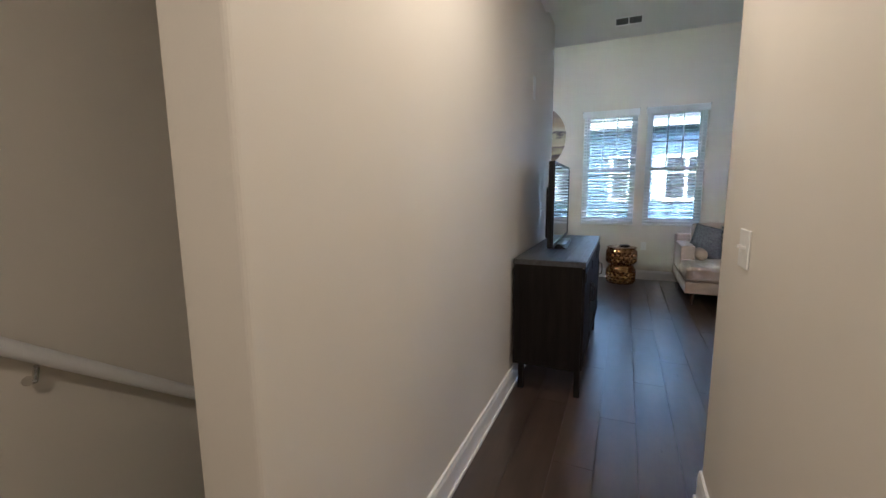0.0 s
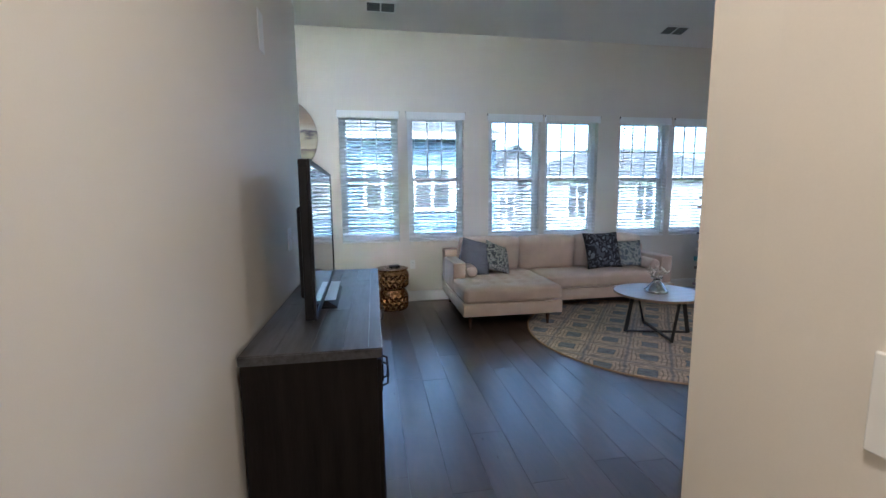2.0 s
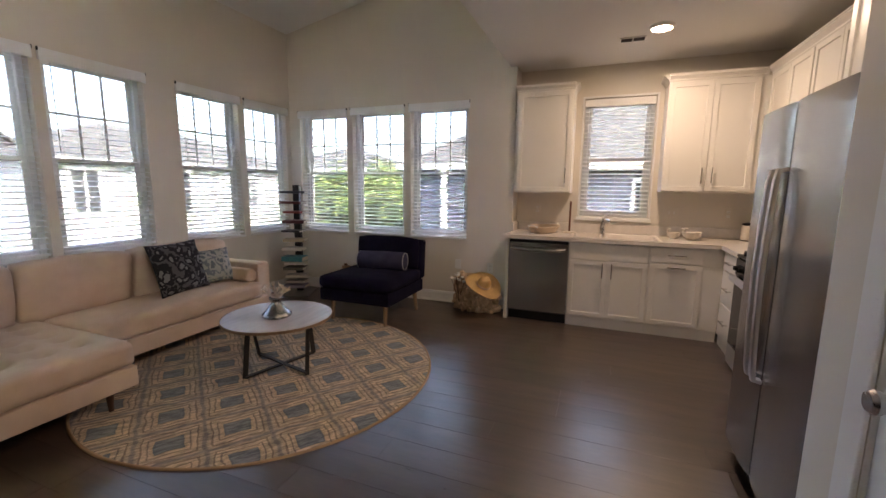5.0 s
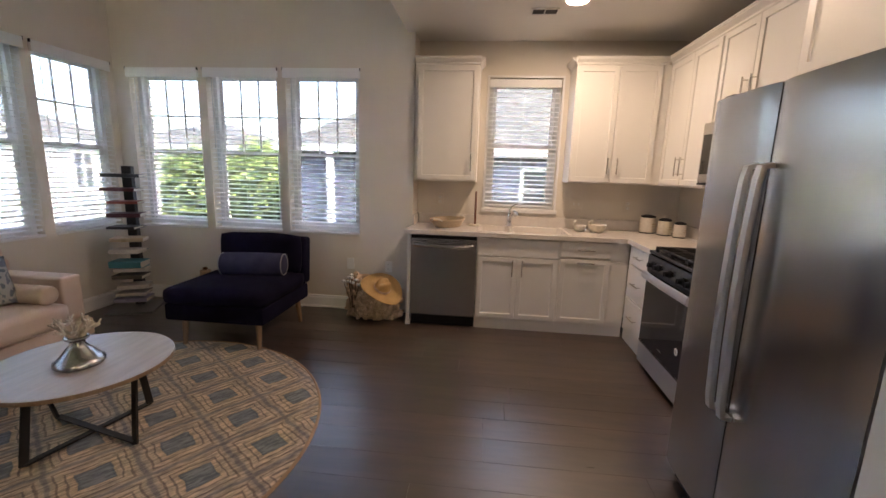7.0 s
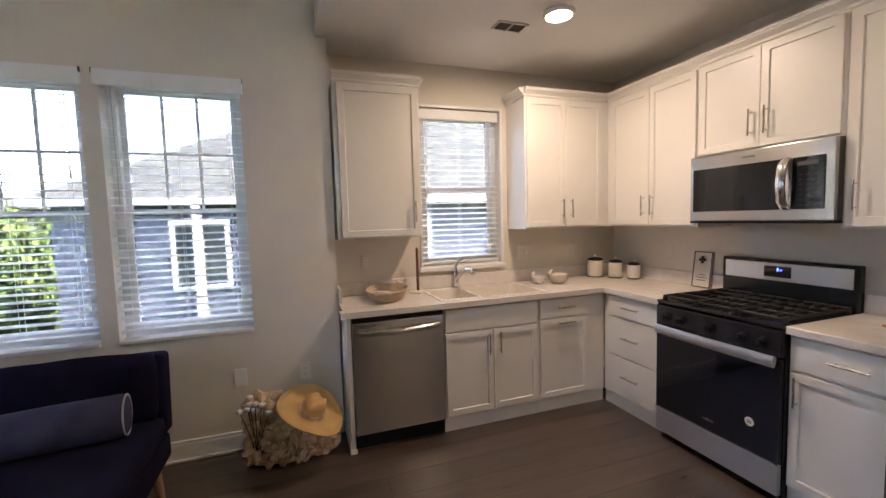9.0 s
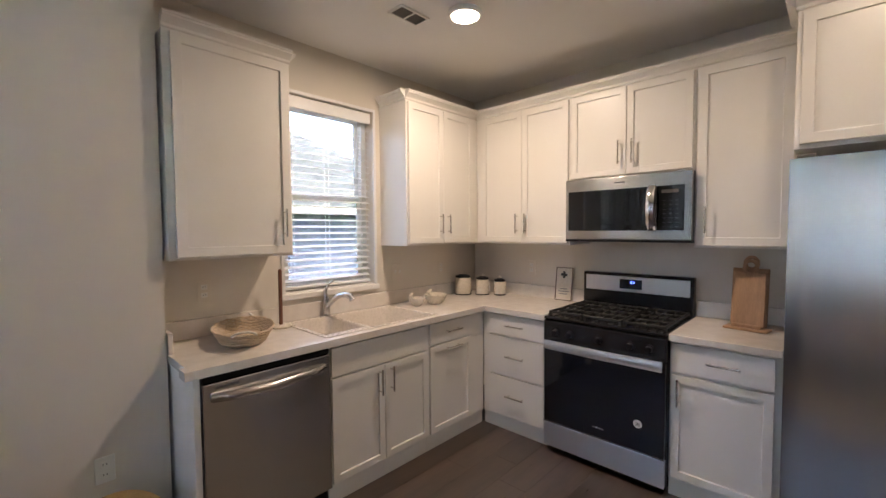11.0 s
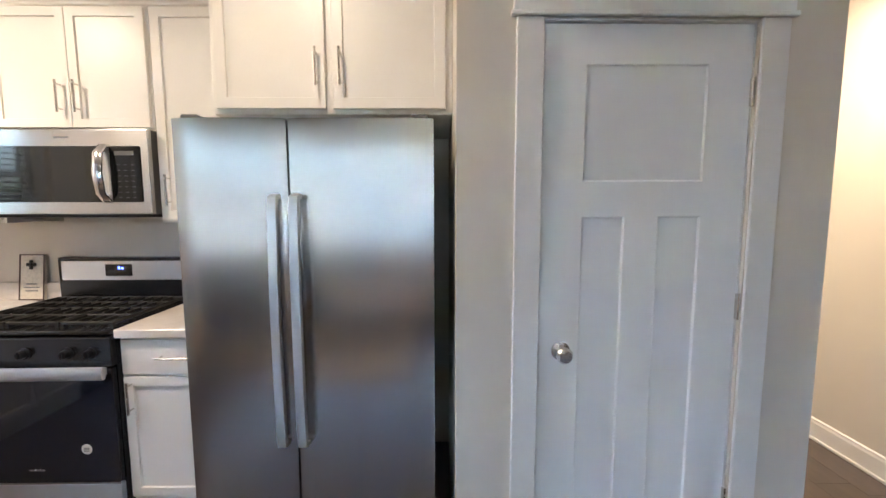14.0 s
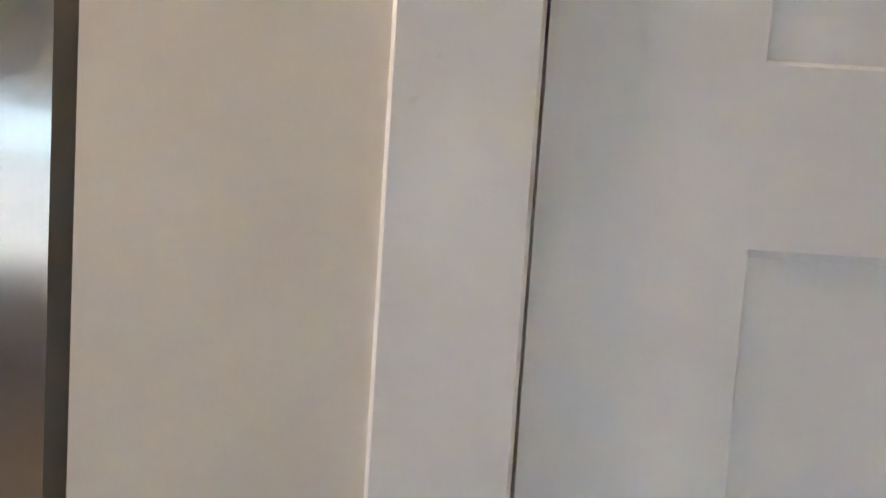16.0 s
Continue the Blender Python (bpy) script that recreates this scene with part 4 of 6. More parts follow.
# ---- wall plates ----
def wall_plate(at, w, h, label, kind, toggles=0, sockets=0, mat=None):
    top = thing("wall_plate", at, label, kind)
    part("plate", box(-w / 2, w / 2, -0.006, -0.0005, -h / 2, h / 2, bevel=0.0025, segments=2), mat or WHITE_PLASTIC, top)
    for k in range(toggles):
        x = (k - (toggles - 1) / 2) * 0.046
        bm = box(x - 0.006, x + 0.006, -0.008, -0.0061, -0.013, 0.013)
        cuboid(bm, x - 0.004, x + 0.004, -0.019, -0.008, 0.0, 0.010, bevel=0.001)
        part("toggle", bm, WHITE_PLASTIC, top)
    for k in range(sockets):
        z = 0.022 - 0.044 * k
        soc = part("socket", box(-0.016, 0.016, -0.0075, -0.0061, z - 0.014, z + 0.014, bevel=0.001), WHITE_PLASTIC, top)
        bm = box(-0.007, -0.005, -0.0080, -0.0075, z - 0.003, z + 0.006)
        cuboid(bm, 0.005, 0.007, -0.0080, -0.0075, z - 0.003, z + 0.006)
        part("slot", bm, BLACK_PLASTIC, soc)


wall_plate(pose(CLOSET_X, 1.648, 1.119, rz=-90), 0.114, 0.119, "white plate with two toggle switches on the hall wall", "light switch", toggles=2)
wall_plate(pose(0, 3.597, 1.141, rz=90), 0.075, 0.118, "white plate with a toggle switch behind the screen", "light switch", toggles=1)
wall_plate(pose(0, 3.237, 2.033, rz=90), 0.075, 0.16, "white blank plate high on the wall", "wall plate")
wall_plate(pose(0, 4.03, 2.50, rz=90), 0.05, 0.03, "small white sensor high on the wall", "wall sensor")
wall_plate(pose(0.92, NORTH, 0.485), 0.07, 0.115, "white power outlet under a window", "power outlet", sockets=2)
wall_plate(pose(EAST, 3.811, 0.470, rz=-90), 0.07, 0.115, "white power outlet over the straw hat", "power outlet", sockets=2)
wall_plate(pose(EAST, 4.208, 0.485, rz=-90), 0.075, 0.115, "white blank plate on the wall", "wall plate")
wall_plate(pose(KITCHEN_EAST, 3.33, 1.16, rz=-90), 0.07, 0.115, "beige outlet over the worktop", "power outlet", sockets=2, mat=PAINT)
wall_plate(pose(KITCHEN_EAST, 1.95, 1.16, rz=-90), 0.12, 0.115, "double beige switch plate over the worktop", "light switch", toggles=2, mat=PAINT)
wall_plate(pose(KITCHEN_EAST, 1.45, 1.16, rz=-90), 0.07, 0.115, "beige outlet in the corner of the worktop", "power outlet", sockets=2, mat=PAINT)
wall_plate(pose(5.02, KITCHEN_SOUTH, 1.16, rz=180), 0.07, 0.115, "beige outlet beside the range", "power outlet", sockets=2, mat=PAINT)


# ---- stairs ----
stair = thing("staircase", pose(-0.19, 0.35, 0), "shaded staircase going down behind the wall", "staircase")
tagged(stair, kind="structure")
for k in range(12):
    part("tread", box(-0.955, 0, 0.27 * k, 0.27 * k + 0.30, -0.18 * (k + 1) - 0.03, -0.18 * (k + 1), bevel=0.004), FLOOR, stair)
    part("riser", box(-0.955, 0, 0.27 * k + 0.001, 0.27 * k + 0.02, -0.18 * (k + 1), -0.18 * k - 0.031), TRIM, stair)
rail = thing("handrail", pose(0, 0, 0), "white painted wooden handrail on the stairwell wall", "handrail")
part("rail", rod([(-1.075, -0.35, 1.60), (-1.075, 0.652, 0.86), (-1.075, 1.22, 0.44), (-1.075, 3.2, -1.02)], 0.027, 12), TRIM, rail, smooth=True)
for y, z in ((0.74, 0.79), (2.1, -0.22)):
    part("bracket", rod([(-1.149, y, z - 0.10), (-1.10, y, z - 0.09), (-1.075, y, z - 0.035)], [0.018, 0.009, 0.009], 8), NICKEL, rail, "metal bracket")

# ---- console and screen ----
con = thing("console_cabinet", pose(0.018, 2.629, 0), "weathered charcoal plank console cabinet on short legs against the wall", "sideboard")
CW, CL, CB, CTOP = 0.435, 1.508, 0.188, 0.877
part("body", box(0.004, CW - 0.016, 0.004, CL - 0.004, CB, CTOP - 0.03, bevel=0.002), CONSOLE_SHADED, con)
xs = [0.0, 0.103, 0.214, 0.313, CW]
top = part("top", box(0, CW, 0, CL, CTOP - 0.032, CTOP - 0.004), CONSOLE_LIT, con, "plank top")
for k in range(4):
    y = 0.0
    cuts = [0.0, (0.62, 0.95, 0.48, 1.1)[k], CL]
    for y0, y1 in zip(cuts, cuts[1:]):
        part("plank", box(xs[k] + 0.0008, xs[k + 1] - 0.0008, y0 + 0.0008, y1 - 0.0008, CTOP - 0.0038, CTOP + 0.0006 * (k % 2), bevel=0.0005), CONSOLE_LIT, top)
part("worn_edge", box(CW - 0.0022, CW + 0.0012, 0.003, CL - 0.003, CTOP - 0.0035, CTOP + 0.0012, bevel=0.001), WORN, top, "rubbed pale front edge")
part("worn_edge", box(xs[3] + 0.078, xs[3] + 0.081, 0.02, CL - 0.05, CTOP - 0.001, CTOP + 0.0012), WORN, top, "rubbed pale groove")
for k in range(3):
    y0, y1 = 0.012 + k * (CL - 0.024) / 3 + 0.003, 0.012 + (k + 1) * (CL - 0.024) / 3 - 0.003
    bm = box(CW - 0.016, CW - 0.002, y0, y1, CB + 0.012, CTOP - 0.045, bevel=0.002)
    dr = part("door", bm, CONSOLE_SHADED, con, "plank door")
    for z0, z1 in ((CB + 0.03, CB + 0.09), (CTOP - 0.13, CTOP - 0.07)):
        part("cross_rail", box(CW - 0.002, CW + 0.004, y0 + 0.02, y1 - 0.02, z0, z1, bevel=0.002), CONSOLE_SHADED, dr)
    hy = y1 - 0.035 if k % 2 == 0 else y0 + 0.035
    bm = rod([(CW + 0.002, hy, 0.53), (CW + 0.026, hy, 0.54), (CW + 0.030, hy, 0.585), (CW + 0.026, hy, 0.63), (CW + 0.002, hy, 0.64)], 0.005, 8)
    cuboid(bm, CW - 0.002, CW + 0.005, hy - 0.012, hy + 0.012, 0.51, 0.66)
    part("handle", bm, BLACK_METAL, dr, "black iron pull")
for x in (0.03, CW - 0.05):
    for y in (0.05, CL - 0.08):
        part("leg", prism([(x, y), (x + 0.035, y), (x + 0.035, y + 0.035), (x, y + 0.035)], 0.0, CB + 0.002, bevel=0.002), CONSOLE_SHADED, con)

tv = thing("television", pose(0.217, 3.280, 0, rz=1.5), "black flat television on a wedge foot on the console", "television")
TZ0, TZ1, TW = 0.928, 1.484, 0.965
part("housing", box(-0.035, -0.004, -TW / 2, TW / 2, TZ0, TZ1, bevel=0.006, segments=2), BLACK_PLASTIC, tv)
part("back_bulge", box(-0.065, -0.036, -TW / 2 + 0.12, TW / 2 - 0.12, TZ0 + 0.05, TZ1 - 0.16, bevel=0.012, segments=2), BLACK_PLASTIC, tv)
bm = bmesh.new()
for a in ((-TW / 2, TW / 2, TZ0, TZ0 + 0.022), (-TW / 2, TW / 2, TZ1 - 0.018, TZ1), (-TW / 2, -TW / 2 + 0.018, TZ0 + 0.022, TZ1 - 0.018), (TW / 2 - 0.018, TW / 2, TZ0 + 0.022, TZ1 - 0.018)):
    cuboid(bm, -0.004, 0.004, *a, bevel=0.001)
part("bezel", bm, BLACK_PLASTIC, tv, "glossy black bezel")
part("screen", box(-0.004, 0.0005, -TW / 2 + 0.018, TW / 2 - 0.018, TZ0 + 0.022, TZ1 - 0.018), SCREEN, tv, "dark reflecting screen")
part("neck", box(-0.03, -0.008, -0.10, 0.10, 0.887, TZ0 + 0.03, bevel=0.004), BLACK_PLASTIC, tv)
bm = profile_run([(-0.075, 0.879), (-0.075, 0.884), (-0.028, 0.914), (0.010, 0.914), (0.052, 0.884), (0.052, 0.879)], 0.42)
for v in bm.verts:
    v.co = (v.co.y, v.co.x - 0.14, v.co.z)
bmesh.ops.bevel(bm, geom=bm.edges[:], offset=0.0015, segments=1, affect="EDGES")
part("foot_plate", box(-0.024, 0.046, -0.135, 0.275, 0.9145, 0.9155), SATIN, tv, "grey satin plate on the foot")
part("foot", bm, BLACK_PLASTIC, tv)

# ---- gold stool ----
stool = thing("drum_stool", pose(0.637, 6.325, 0), "antique gold drum stool with zigzag facets", "side table")


def zigzag(z0, z1, r, sides=36, rows=3):
    """A drum whose rows of diamond facets stand out and fall back by turns."""
    bm = bmesh.new()
    rings = []
    for j in range(rows * 2 + 1):
        u = j / (rows * 2)
        edge = -0.020 * (abs(2 * u - 1) ** 5)
        ring = []
        for k in range(sides):
            a = 2 * math.pi * k / sides
            out = (0.006 if (k + j) % 2 else -0.008) if 0 < j < rows * 2 else -0.004
            zz = z0 + (z1 - z0) * u + (0.009 if k % 2 else -0.009) * (0 < j < rows * 2)
            ring.append(bm.verts.new(((r + out + edge) * math.cos(a), (r + out + edge) * math.sin(a), zz)))
        rings.append(ring)
    for j, (a, b) in enumerate(zip(rings, rings[1:])):
        for k in range(sides):
            n = (k + 1) % sides
            if (k + j) % 2:
                bm.faces.new((a[k], a[n], b[n]))
                bm.faces.new((a[k], b[n], b[k]))
            else:
                bm.faces.new((a[k], a[n], b[k]))
                bm.faces.new((a[n], b[n], b[k]))
    bm.faces.new(rings[0][::-1])
    bm.faces.new(rings[-1])
    return bm


part("lower_drum", zigzag(0.0, 0.232, 0.190), BRASS, stool)
part("waist", lathe([(0, 0.232), (0.168, 0.232), (0.160, 0.252), (0.168, 0.272), (0, 0.272)], 32), BRASS, stool)
part("upper_drum", zigzag(0.272, 0.497, 0.198), BRASS, stool)
part("top", lathe([(0, 0.506), (0.19, 0.506), (0.198, 0.503), (0.199, 0.497), (0, 0.497)], 40), BRASS, stool, "smooth round top", smooth=30)
tray = thing("trinket_box", pose(0.672, 6.340, 0.507, rz=12), "small dark box with a brass lid on the stool", "box")
part("box", box(-0.06, 0.06, -0.035, 0.035, 0, 0.020, bevel=0.003), BLACK_PLASTIC, tray)
part("lid", box(-0.055, 0.055, -0.030, 0.030, 0.0203, 0.030, bevel=0.003), GREY_METAL, tray)

# ---- sofa ----
sofa = thing("sectional_sofa", pose(0, 0, 0), "oat velvet sectional sofa with a tufted chaise", "sofa")
SX0, SX1, SYB, SYF, CHF, CHX = 1.30, 4.06, 6.58, 5.78, 5.285, 2.36
part("base", prism([(SX0, CHF), (CHX, CHF), (CHX, SYF), (SX1, SYF), (SX1, SYB), (SX0, SYB)], 0.145, 0.275, bevel=0.012, segments=2), SOFA, sofa, smooth=40)
part("back", box(SX0, SX1, SYB - 0.16, SYB, 0.28, 0.70, bevel=0.025, segments=3), SOFA, sofa, smooth=40)
part("arm", box(SX0, SX0 + 0.155, 5.84, SYB - 0.165, 0.28, 0.612, bevel=0.018, segments=3), SOFA, sofa, smooth=40)
part("arm", box(SX1 - 0.155, SX1, 5.84, SYB - 0.165, 0.28, 0.612, bevel=0.018, segments=3), SOFA, sofa, smooth=40)
tufts = [(-0.34 + 0.17 * i, -0.30 + 0.17 * j) for i in range(5) for j in range(5)]
part("chaise_cushion", soft_box(CHX - SX0 - 0.01, 6.44 - CHF, 0.165, puff=0.012, corner=0.035, cuts=30, tufts=[(x, y - 0.05) for x, y in tufts]), SOFA, sofa, "tufted seat",
     pose((SX0 + CHX) / 2, (CHF + 6.44) / 2, 0.358), smooth=True)
part("seat_cushion", soft_box(SX1 - CHX - 0.165, 6.44 - SYF + 0.01, 0.165, puff=0.012, corner=0.035, cuts=16), SOFA, sofa, "long seat",
     pose((CHX + SX1 - 0.155) / 2, (SYF + 6.44) / 2, 0.358), smooth=True)
for x0, x1, sd in ((SX0 + 0.16, 2.235, 1), (2.245, 2.985, 2), (2.995, 3.895, 3)):
    part("back_cushion", soft_box(x1 - x0, 0.20, 0.44, puff=0.015, corner=0.05, cuts=12, seed=sd, wrinkle=0.006), SOFA, sofa, "",
         pose((x0 + x1) / 2, 6.345, 0.635, rx=9), smooth=True)
for x, y in ((SX0 + 0.09, CHF + 0.09), (CHX - 0.125, CHF + 0.09), (SX0 + 0.09, SYB - 0.08), (SX1 - 0.09, SYF + 0.08), (SX1 - 0.09, SYB - 0.08), (2.8, SYB - 0.08)):
    part("leg", lathe([(0, 0), (0.013, 0), (0.024, 0.146), (0, 0.146)], 14), WALNUT, sofa, "tapered walnut leg", pose(x, y, 0.0), smooth=40)


PIPING = material("grey white piping", (0.42, 0.43, 0.48), 0.8, vary=0.05)


def bolster(at, length, r, mat, label, piping=None):
    top = thing("bolster_cushion", at, label, "cushion", "")
    prof = [(0, -length / 2), (r * 0.75, -length / 2), (r * 0.95, -length / 2 + 0.012), (r, -length / 2 + 0.03), (r * 1.01, 0), (r, length / 2 - 0.03), (r * 0.95, length / 2 - 0.012), (r * 0.75, length / 2), (0, length / 2)]
    bm = lathe(prof, 28)
    for v in bm.verts:
        v.co += noise.noise_vector(v.co * 9) * 0.004
    part("cover", bm, mat, top, smooth=50)
    if piping:
        for z in (-length / 2 + 0.006, length / 2 - 0.006):
            pts = [(r * 0.93 * math.cos(a), r * 0.93 * math.sin(a), z) for a in (2 * math.pi * k / 28 for k in range(29))]
            part("piping", rod(pts, 0.0045, 6), piping, top, "white piping")
    return top


bolster(pose(SX0 + 0.225, 6.02, 0.505, rx=90), 0.34, 0.068, SOFA, "small oat velvet bolster against the chaise arm")
bolster(pose(SX1 - 0.225, 6.02, 0.505, rx=90), 0.34, 0.068, SOFA, "small oat velvet bolster against the far arm")


def pattern_cloth(name, a, b, c, scale, kind, stretch=(1, 1, 1)):
    """A woven print of three colours in patches."""
    m = material(name, a, 0.9, vary=0.1, fine=300, bump=0.3)
    nodes, links = m.node_tree.nodes, m.node_tree.links
    coord = nodes.new("ShaderNodeTexCoord")
    mapping = nodes.new("ShaderNodeMapping")
    mapping.inputs["Scale"].default_value = stretch
    links.new(coord.outputs["Object"], mapping.inputs[0])
    ramp = nodes.new("ShaderNodeValToRGB")
    ramp.color_ramp.interpolation = "CONSTANT"
    if kind == "waves":
        t = nodes.new("ShaderNodeTexWave")
        t.inputs["Scale"].default_value, t.inputs["Distortion"].default_value, t.inputs["Detail"].default_value = scale, 9.0, 2
        t.inputs["Detail Scale"].default_value = 1.6
    else:
        t = nodes.new("ShaderNodeTexVoronoi")
        t.inputs["Scale"].default_value = scale
    if kind == "leaves":
        swirl, warped = nodes.new("ShaderNodeTexNoise"), nodes.new("ShaderNodeVectorMath")
        swirl.inputs["Scale"].default_value, swirl.inputs["Detail"].default_value = scale * 0.6, 4
        warped.operation, warped.inputs[1].default_value = "MULTIPLY_ADD", (0.16, 0.16, 0.16)
        links.new(mapping.outputs[0], swirl.inputs["Vector"])
        links.new(swirl.outputs["Color"], warped.inputs[0])
        links.new(mapping.outputs[0], warped.inputs[2])
        links.new(warped.outputs[0], t.inputs["Vector"])
    else:
        links.new(mapping.outputs[0], t.inputs["Vector"])
    src = t.outputs["Fac"] if kind == "waves" else t.outputs["Distance"]
    links.new(src, ramp.inputs[0])
    e = ramp.color_ramp.elements
    e[0].color, e[1].color = (*a, 1), (*b, 1)
    e[1].position = 0.33
    k = e.new(0.62)
    k.color = (*c, 1)
    links.new(ramp.outputs[0], nodes["Principled BSDF"].inputs["Base Color"])
    return m


GREY_WEAVE = pattern_cloth("grey speckled weave", (0.15, 0.15, 0.17), (0.26, 0.26, 0.28), (0.10, 0.10, 0.12), 90, "cells")
LEAF_PRINT = pattern_cloth("blue and cream print", (0.07, 0.09, 0.12), (0.42, 0.42, 0.38), (0.09, 0.10, 0.11), 22, "leaves")
DARK_PRINT = pattern_cloth("charcoal leaf print", (0.21, 0.22, 0.24), (0.014, 0.016, 0.024), (0.10, 0.105, 0.12), 15, "leaves")
PALE_PRINT = pattern_cloth("grey blue print", (0.13, 0.16, 0.19), (0.36, 0.37, 0.36), (0.16, 0.19, 0.23), 14, "leaves")


def pillow(at, w, h, t, mat, label):
    """A square cushion, upright in its x-z plane, with pulled corners."""
    top = thing("throw_pillow", at, label, "cushion", "throw pillows on the sofa")
    bm = bmesh.new()
    n = 16
    rows = []
    for s in (1, -1):
        grid = []
        for j in range(n + 1):
            for i in range(n + 1):
                u, v = 2 * i / n - 1, 2 * j / n - 1
                pinch = 1 - 0.07 * (1 - (u * u)) * abs(v) ** 3 - 0.07 * (1 - v * v) * abs(u) ** 3
                x, z = u * w / 2 * (1 - 0.06 * (1 - v * v)), v * h / 2 * (1 - 0.06 * (1 - u * u))
                y = s * t / 2 * ((1 - abs(u) ** 2.6) * (1 - abs(v) ** 2.6)) ** 0.6
                p = Vector((x, y, z))
                p += noise.noise_vector(Vector((x * 6, s * 3, z * 6))) * 0.010 * (1 - max(abs(u), abs(v)) ** 4)
                grid.append(bm.verts.new(p))
        for j in range(n):
            for i in range(n):
                k = j * (n + 1) + i
                q = (grid[k], grid[k + 1], grid[k + n + 2], grid[k + n + 1])
                bm.faces.new(q if s > 0 else q[::-1])
    bmesh.ops.remove_doubles(bm, verts=bm.verts[:], dist=0.0008)
    part("cover", bm, mat, top, smooth=True)


pillow(pose(1.62, 6.09, 0.635, rx=-22, ry=10, rz=-28), 0.42, 0.42, 0.15, GREY_WEAVE, "grey speckled woven throw pillow")
pillow(pose(1.88, 6.03, 0.628, rx=-26, ry=20, rz=30), 0.38, 0.38, 0.14, LEAF_PRINT, "cream and blue printed throw pillow")
pillow(pose(3.27, 6.10, 0.672, rx=-18, rz=8), 0.52, 0.46, 0.16, DARK_PRINT, "charcoal throw pillow with pale leaf print")
pillow(pose(3.63, 6.12, 0.618, rx=-20, rz=-8), 0.37, 0.34, 0.14, PALE_PRINT, "pale grey printed throw pillow")

# ---- slipper chair ----
chair = thing("slipper_chair", pose(0, 0, 0), "armless navy velvet slipper chair with pale wooden legs", "chair")
part("frame", box(4.255, 5.09, 4.535, 5.365, 0.205, 0.345, bevel=0.02, segments=2), NAVY, chair, smooth=40)
part("seat", soft_box(0.79, 0.845, 0.14, puff=0.018, corner=0.045, cuts=14, seed=8, wrinkle=0.006), NAVY, chair, "", pose(4.635, 4.95, 0.405), smooth=True)
part("backrest", box(5.0, 5.135, 4.53, 5.36, 0.346, 0.792, bevel=0.03, segments=3), NAVY, chair, at=Matrix.Translation((5.06, 0, 0.35)) @ pose(0, 0, 0, 0, 5, 0) @ Matrix.Translation((-5.06, 0, -0.35)), smooth=40)
part("back_cushion", soft_box(0.10, 0.78, 0.36, puff=0.01, corner=0.04, cuts=10, seed=4, wrinkle=0.006), NAVY, chair, "", pose(4.99, 4.945, 0.640, ry=5), smooth=True)
for x, y, lx, ly in ((4.30, 4.60, -0.025, -0.012), (4.30, 5.22, -0.025, 0.0), (4.92, 4.57, 0.02, -0.015), (4.92, 5.22, 0.02, 0.0)):
    part("leg", rod([(x + lx, y + ly, 0.0), (x, y, 0.21)], [0.016, 0.026], 12), OAK, chair, "tapered pale wooden leg", smooth=40)
bolster(pose(4.78, 4.90, 0.577, rz=8) @ pose(0, 0, 0, rx=90), 0.55, 0.102, NAVY_LINEN, "slate navy bolster with white piping on the chair", PIPING)

# ---- rug ----
RUG = bpy.data.materials.new("patterned wool rug")
RUG.use_nodes = True
rn, rl = RUG.node_tree.nodes, RUG.node_tree.links


def math_node(op, a, b=None, c=None):
    n = rn.new("ShaderNodeMath")
    n.operation = op
    for i, v in enumerate((a, b, c)):
        if v is None:
            continue
        if isinstance(v, (int, float)):
            n.inputs[i].default_value = v
        else:
            rl.new(v, n.inputs[i])
    return n.outputs[0]


RUG_CELL, RUG_TURN = 0.332, -37
coord, mapping, warp, split = rn.new("ShaderNodeTexCoord"), rn.new("ShaderNodeMapping"), rn.new("ShaderNodeTexNoise"), rn.new("ShaderNodeSeparateXYZ")
mapping.inputs["Rotation"].default_value = (0, 0, radians(-RUG_TURN))
mapping.inputs["Location"].default_value = (0.155, 0.265, 0)
warp.inputs["Scale"].default_value, warp.inputs["Detail"].default_value = 9, 3
rl.new(coord.outputs["Object"], mapping.inputs[0])
rl.new(mapping.outputs[0], warp.inputs["Vector"])
shift = rn.new("ShaderNodeVectorMath")
shift.operation = "MULTIPLY_ADD"
shift.inputs[1].default_value = (0.045, 0.045, 0)
rl.new(warp.outputs["Color"], shift.inputs[0])
rl.new(mapping.outputs[0], shift.inputs[2])
rl.new(shift.outputs[0], split.inputs[0])
cu = math_node("ABSOLUTE", math_node("SUBTRACT", math_node("FRACT", math_node("DIVIDE", split.outputs[0], RUG_CELL)), 0.5))
cv = math_node("ABSOLUTE", math_node("SUBTRACT", math_node("FRACT", math_node("DIVIDE", split.outputs[1], RUG_CELL)), 0.5))
ring = math_node("MAXIMUM", cu, cv)
ramp = rn.new("ShaderNodeValToRGB")
ramp.color_ramp.interpolation = "LINEAR"
stops = [(0.0, (0.17, 0.20, 0.23)), (0.16, (0.20, 0.23, 0.25)), (0.20, (0.13, 0.16, 0.19)), (0.215, (0.55, 0.42, 0.29)), (0.275, (0.57, 0.46, 0.34)), (0.285, (0.24, 0.19, 0.16)),
         (0.30, (0.26, 0.21, 0.17)), (0.31, (0.55, 0.44, 0.32)), (0.375, (0.58, 0.48, 0.36)), (0.385, (0.25, 0.19, 0.15)), (0.405, (0.27, 0.21, 0.17)), (0.415, (0.50, 0.40, 0.30)),
         (0.46, (0.44, 0.37, 0.29)), (0.475, (0.27, 0.24, 0.22)), (0.50, (0.24, 0.22, 0.21))]
e = ramp.color_ramp.elements
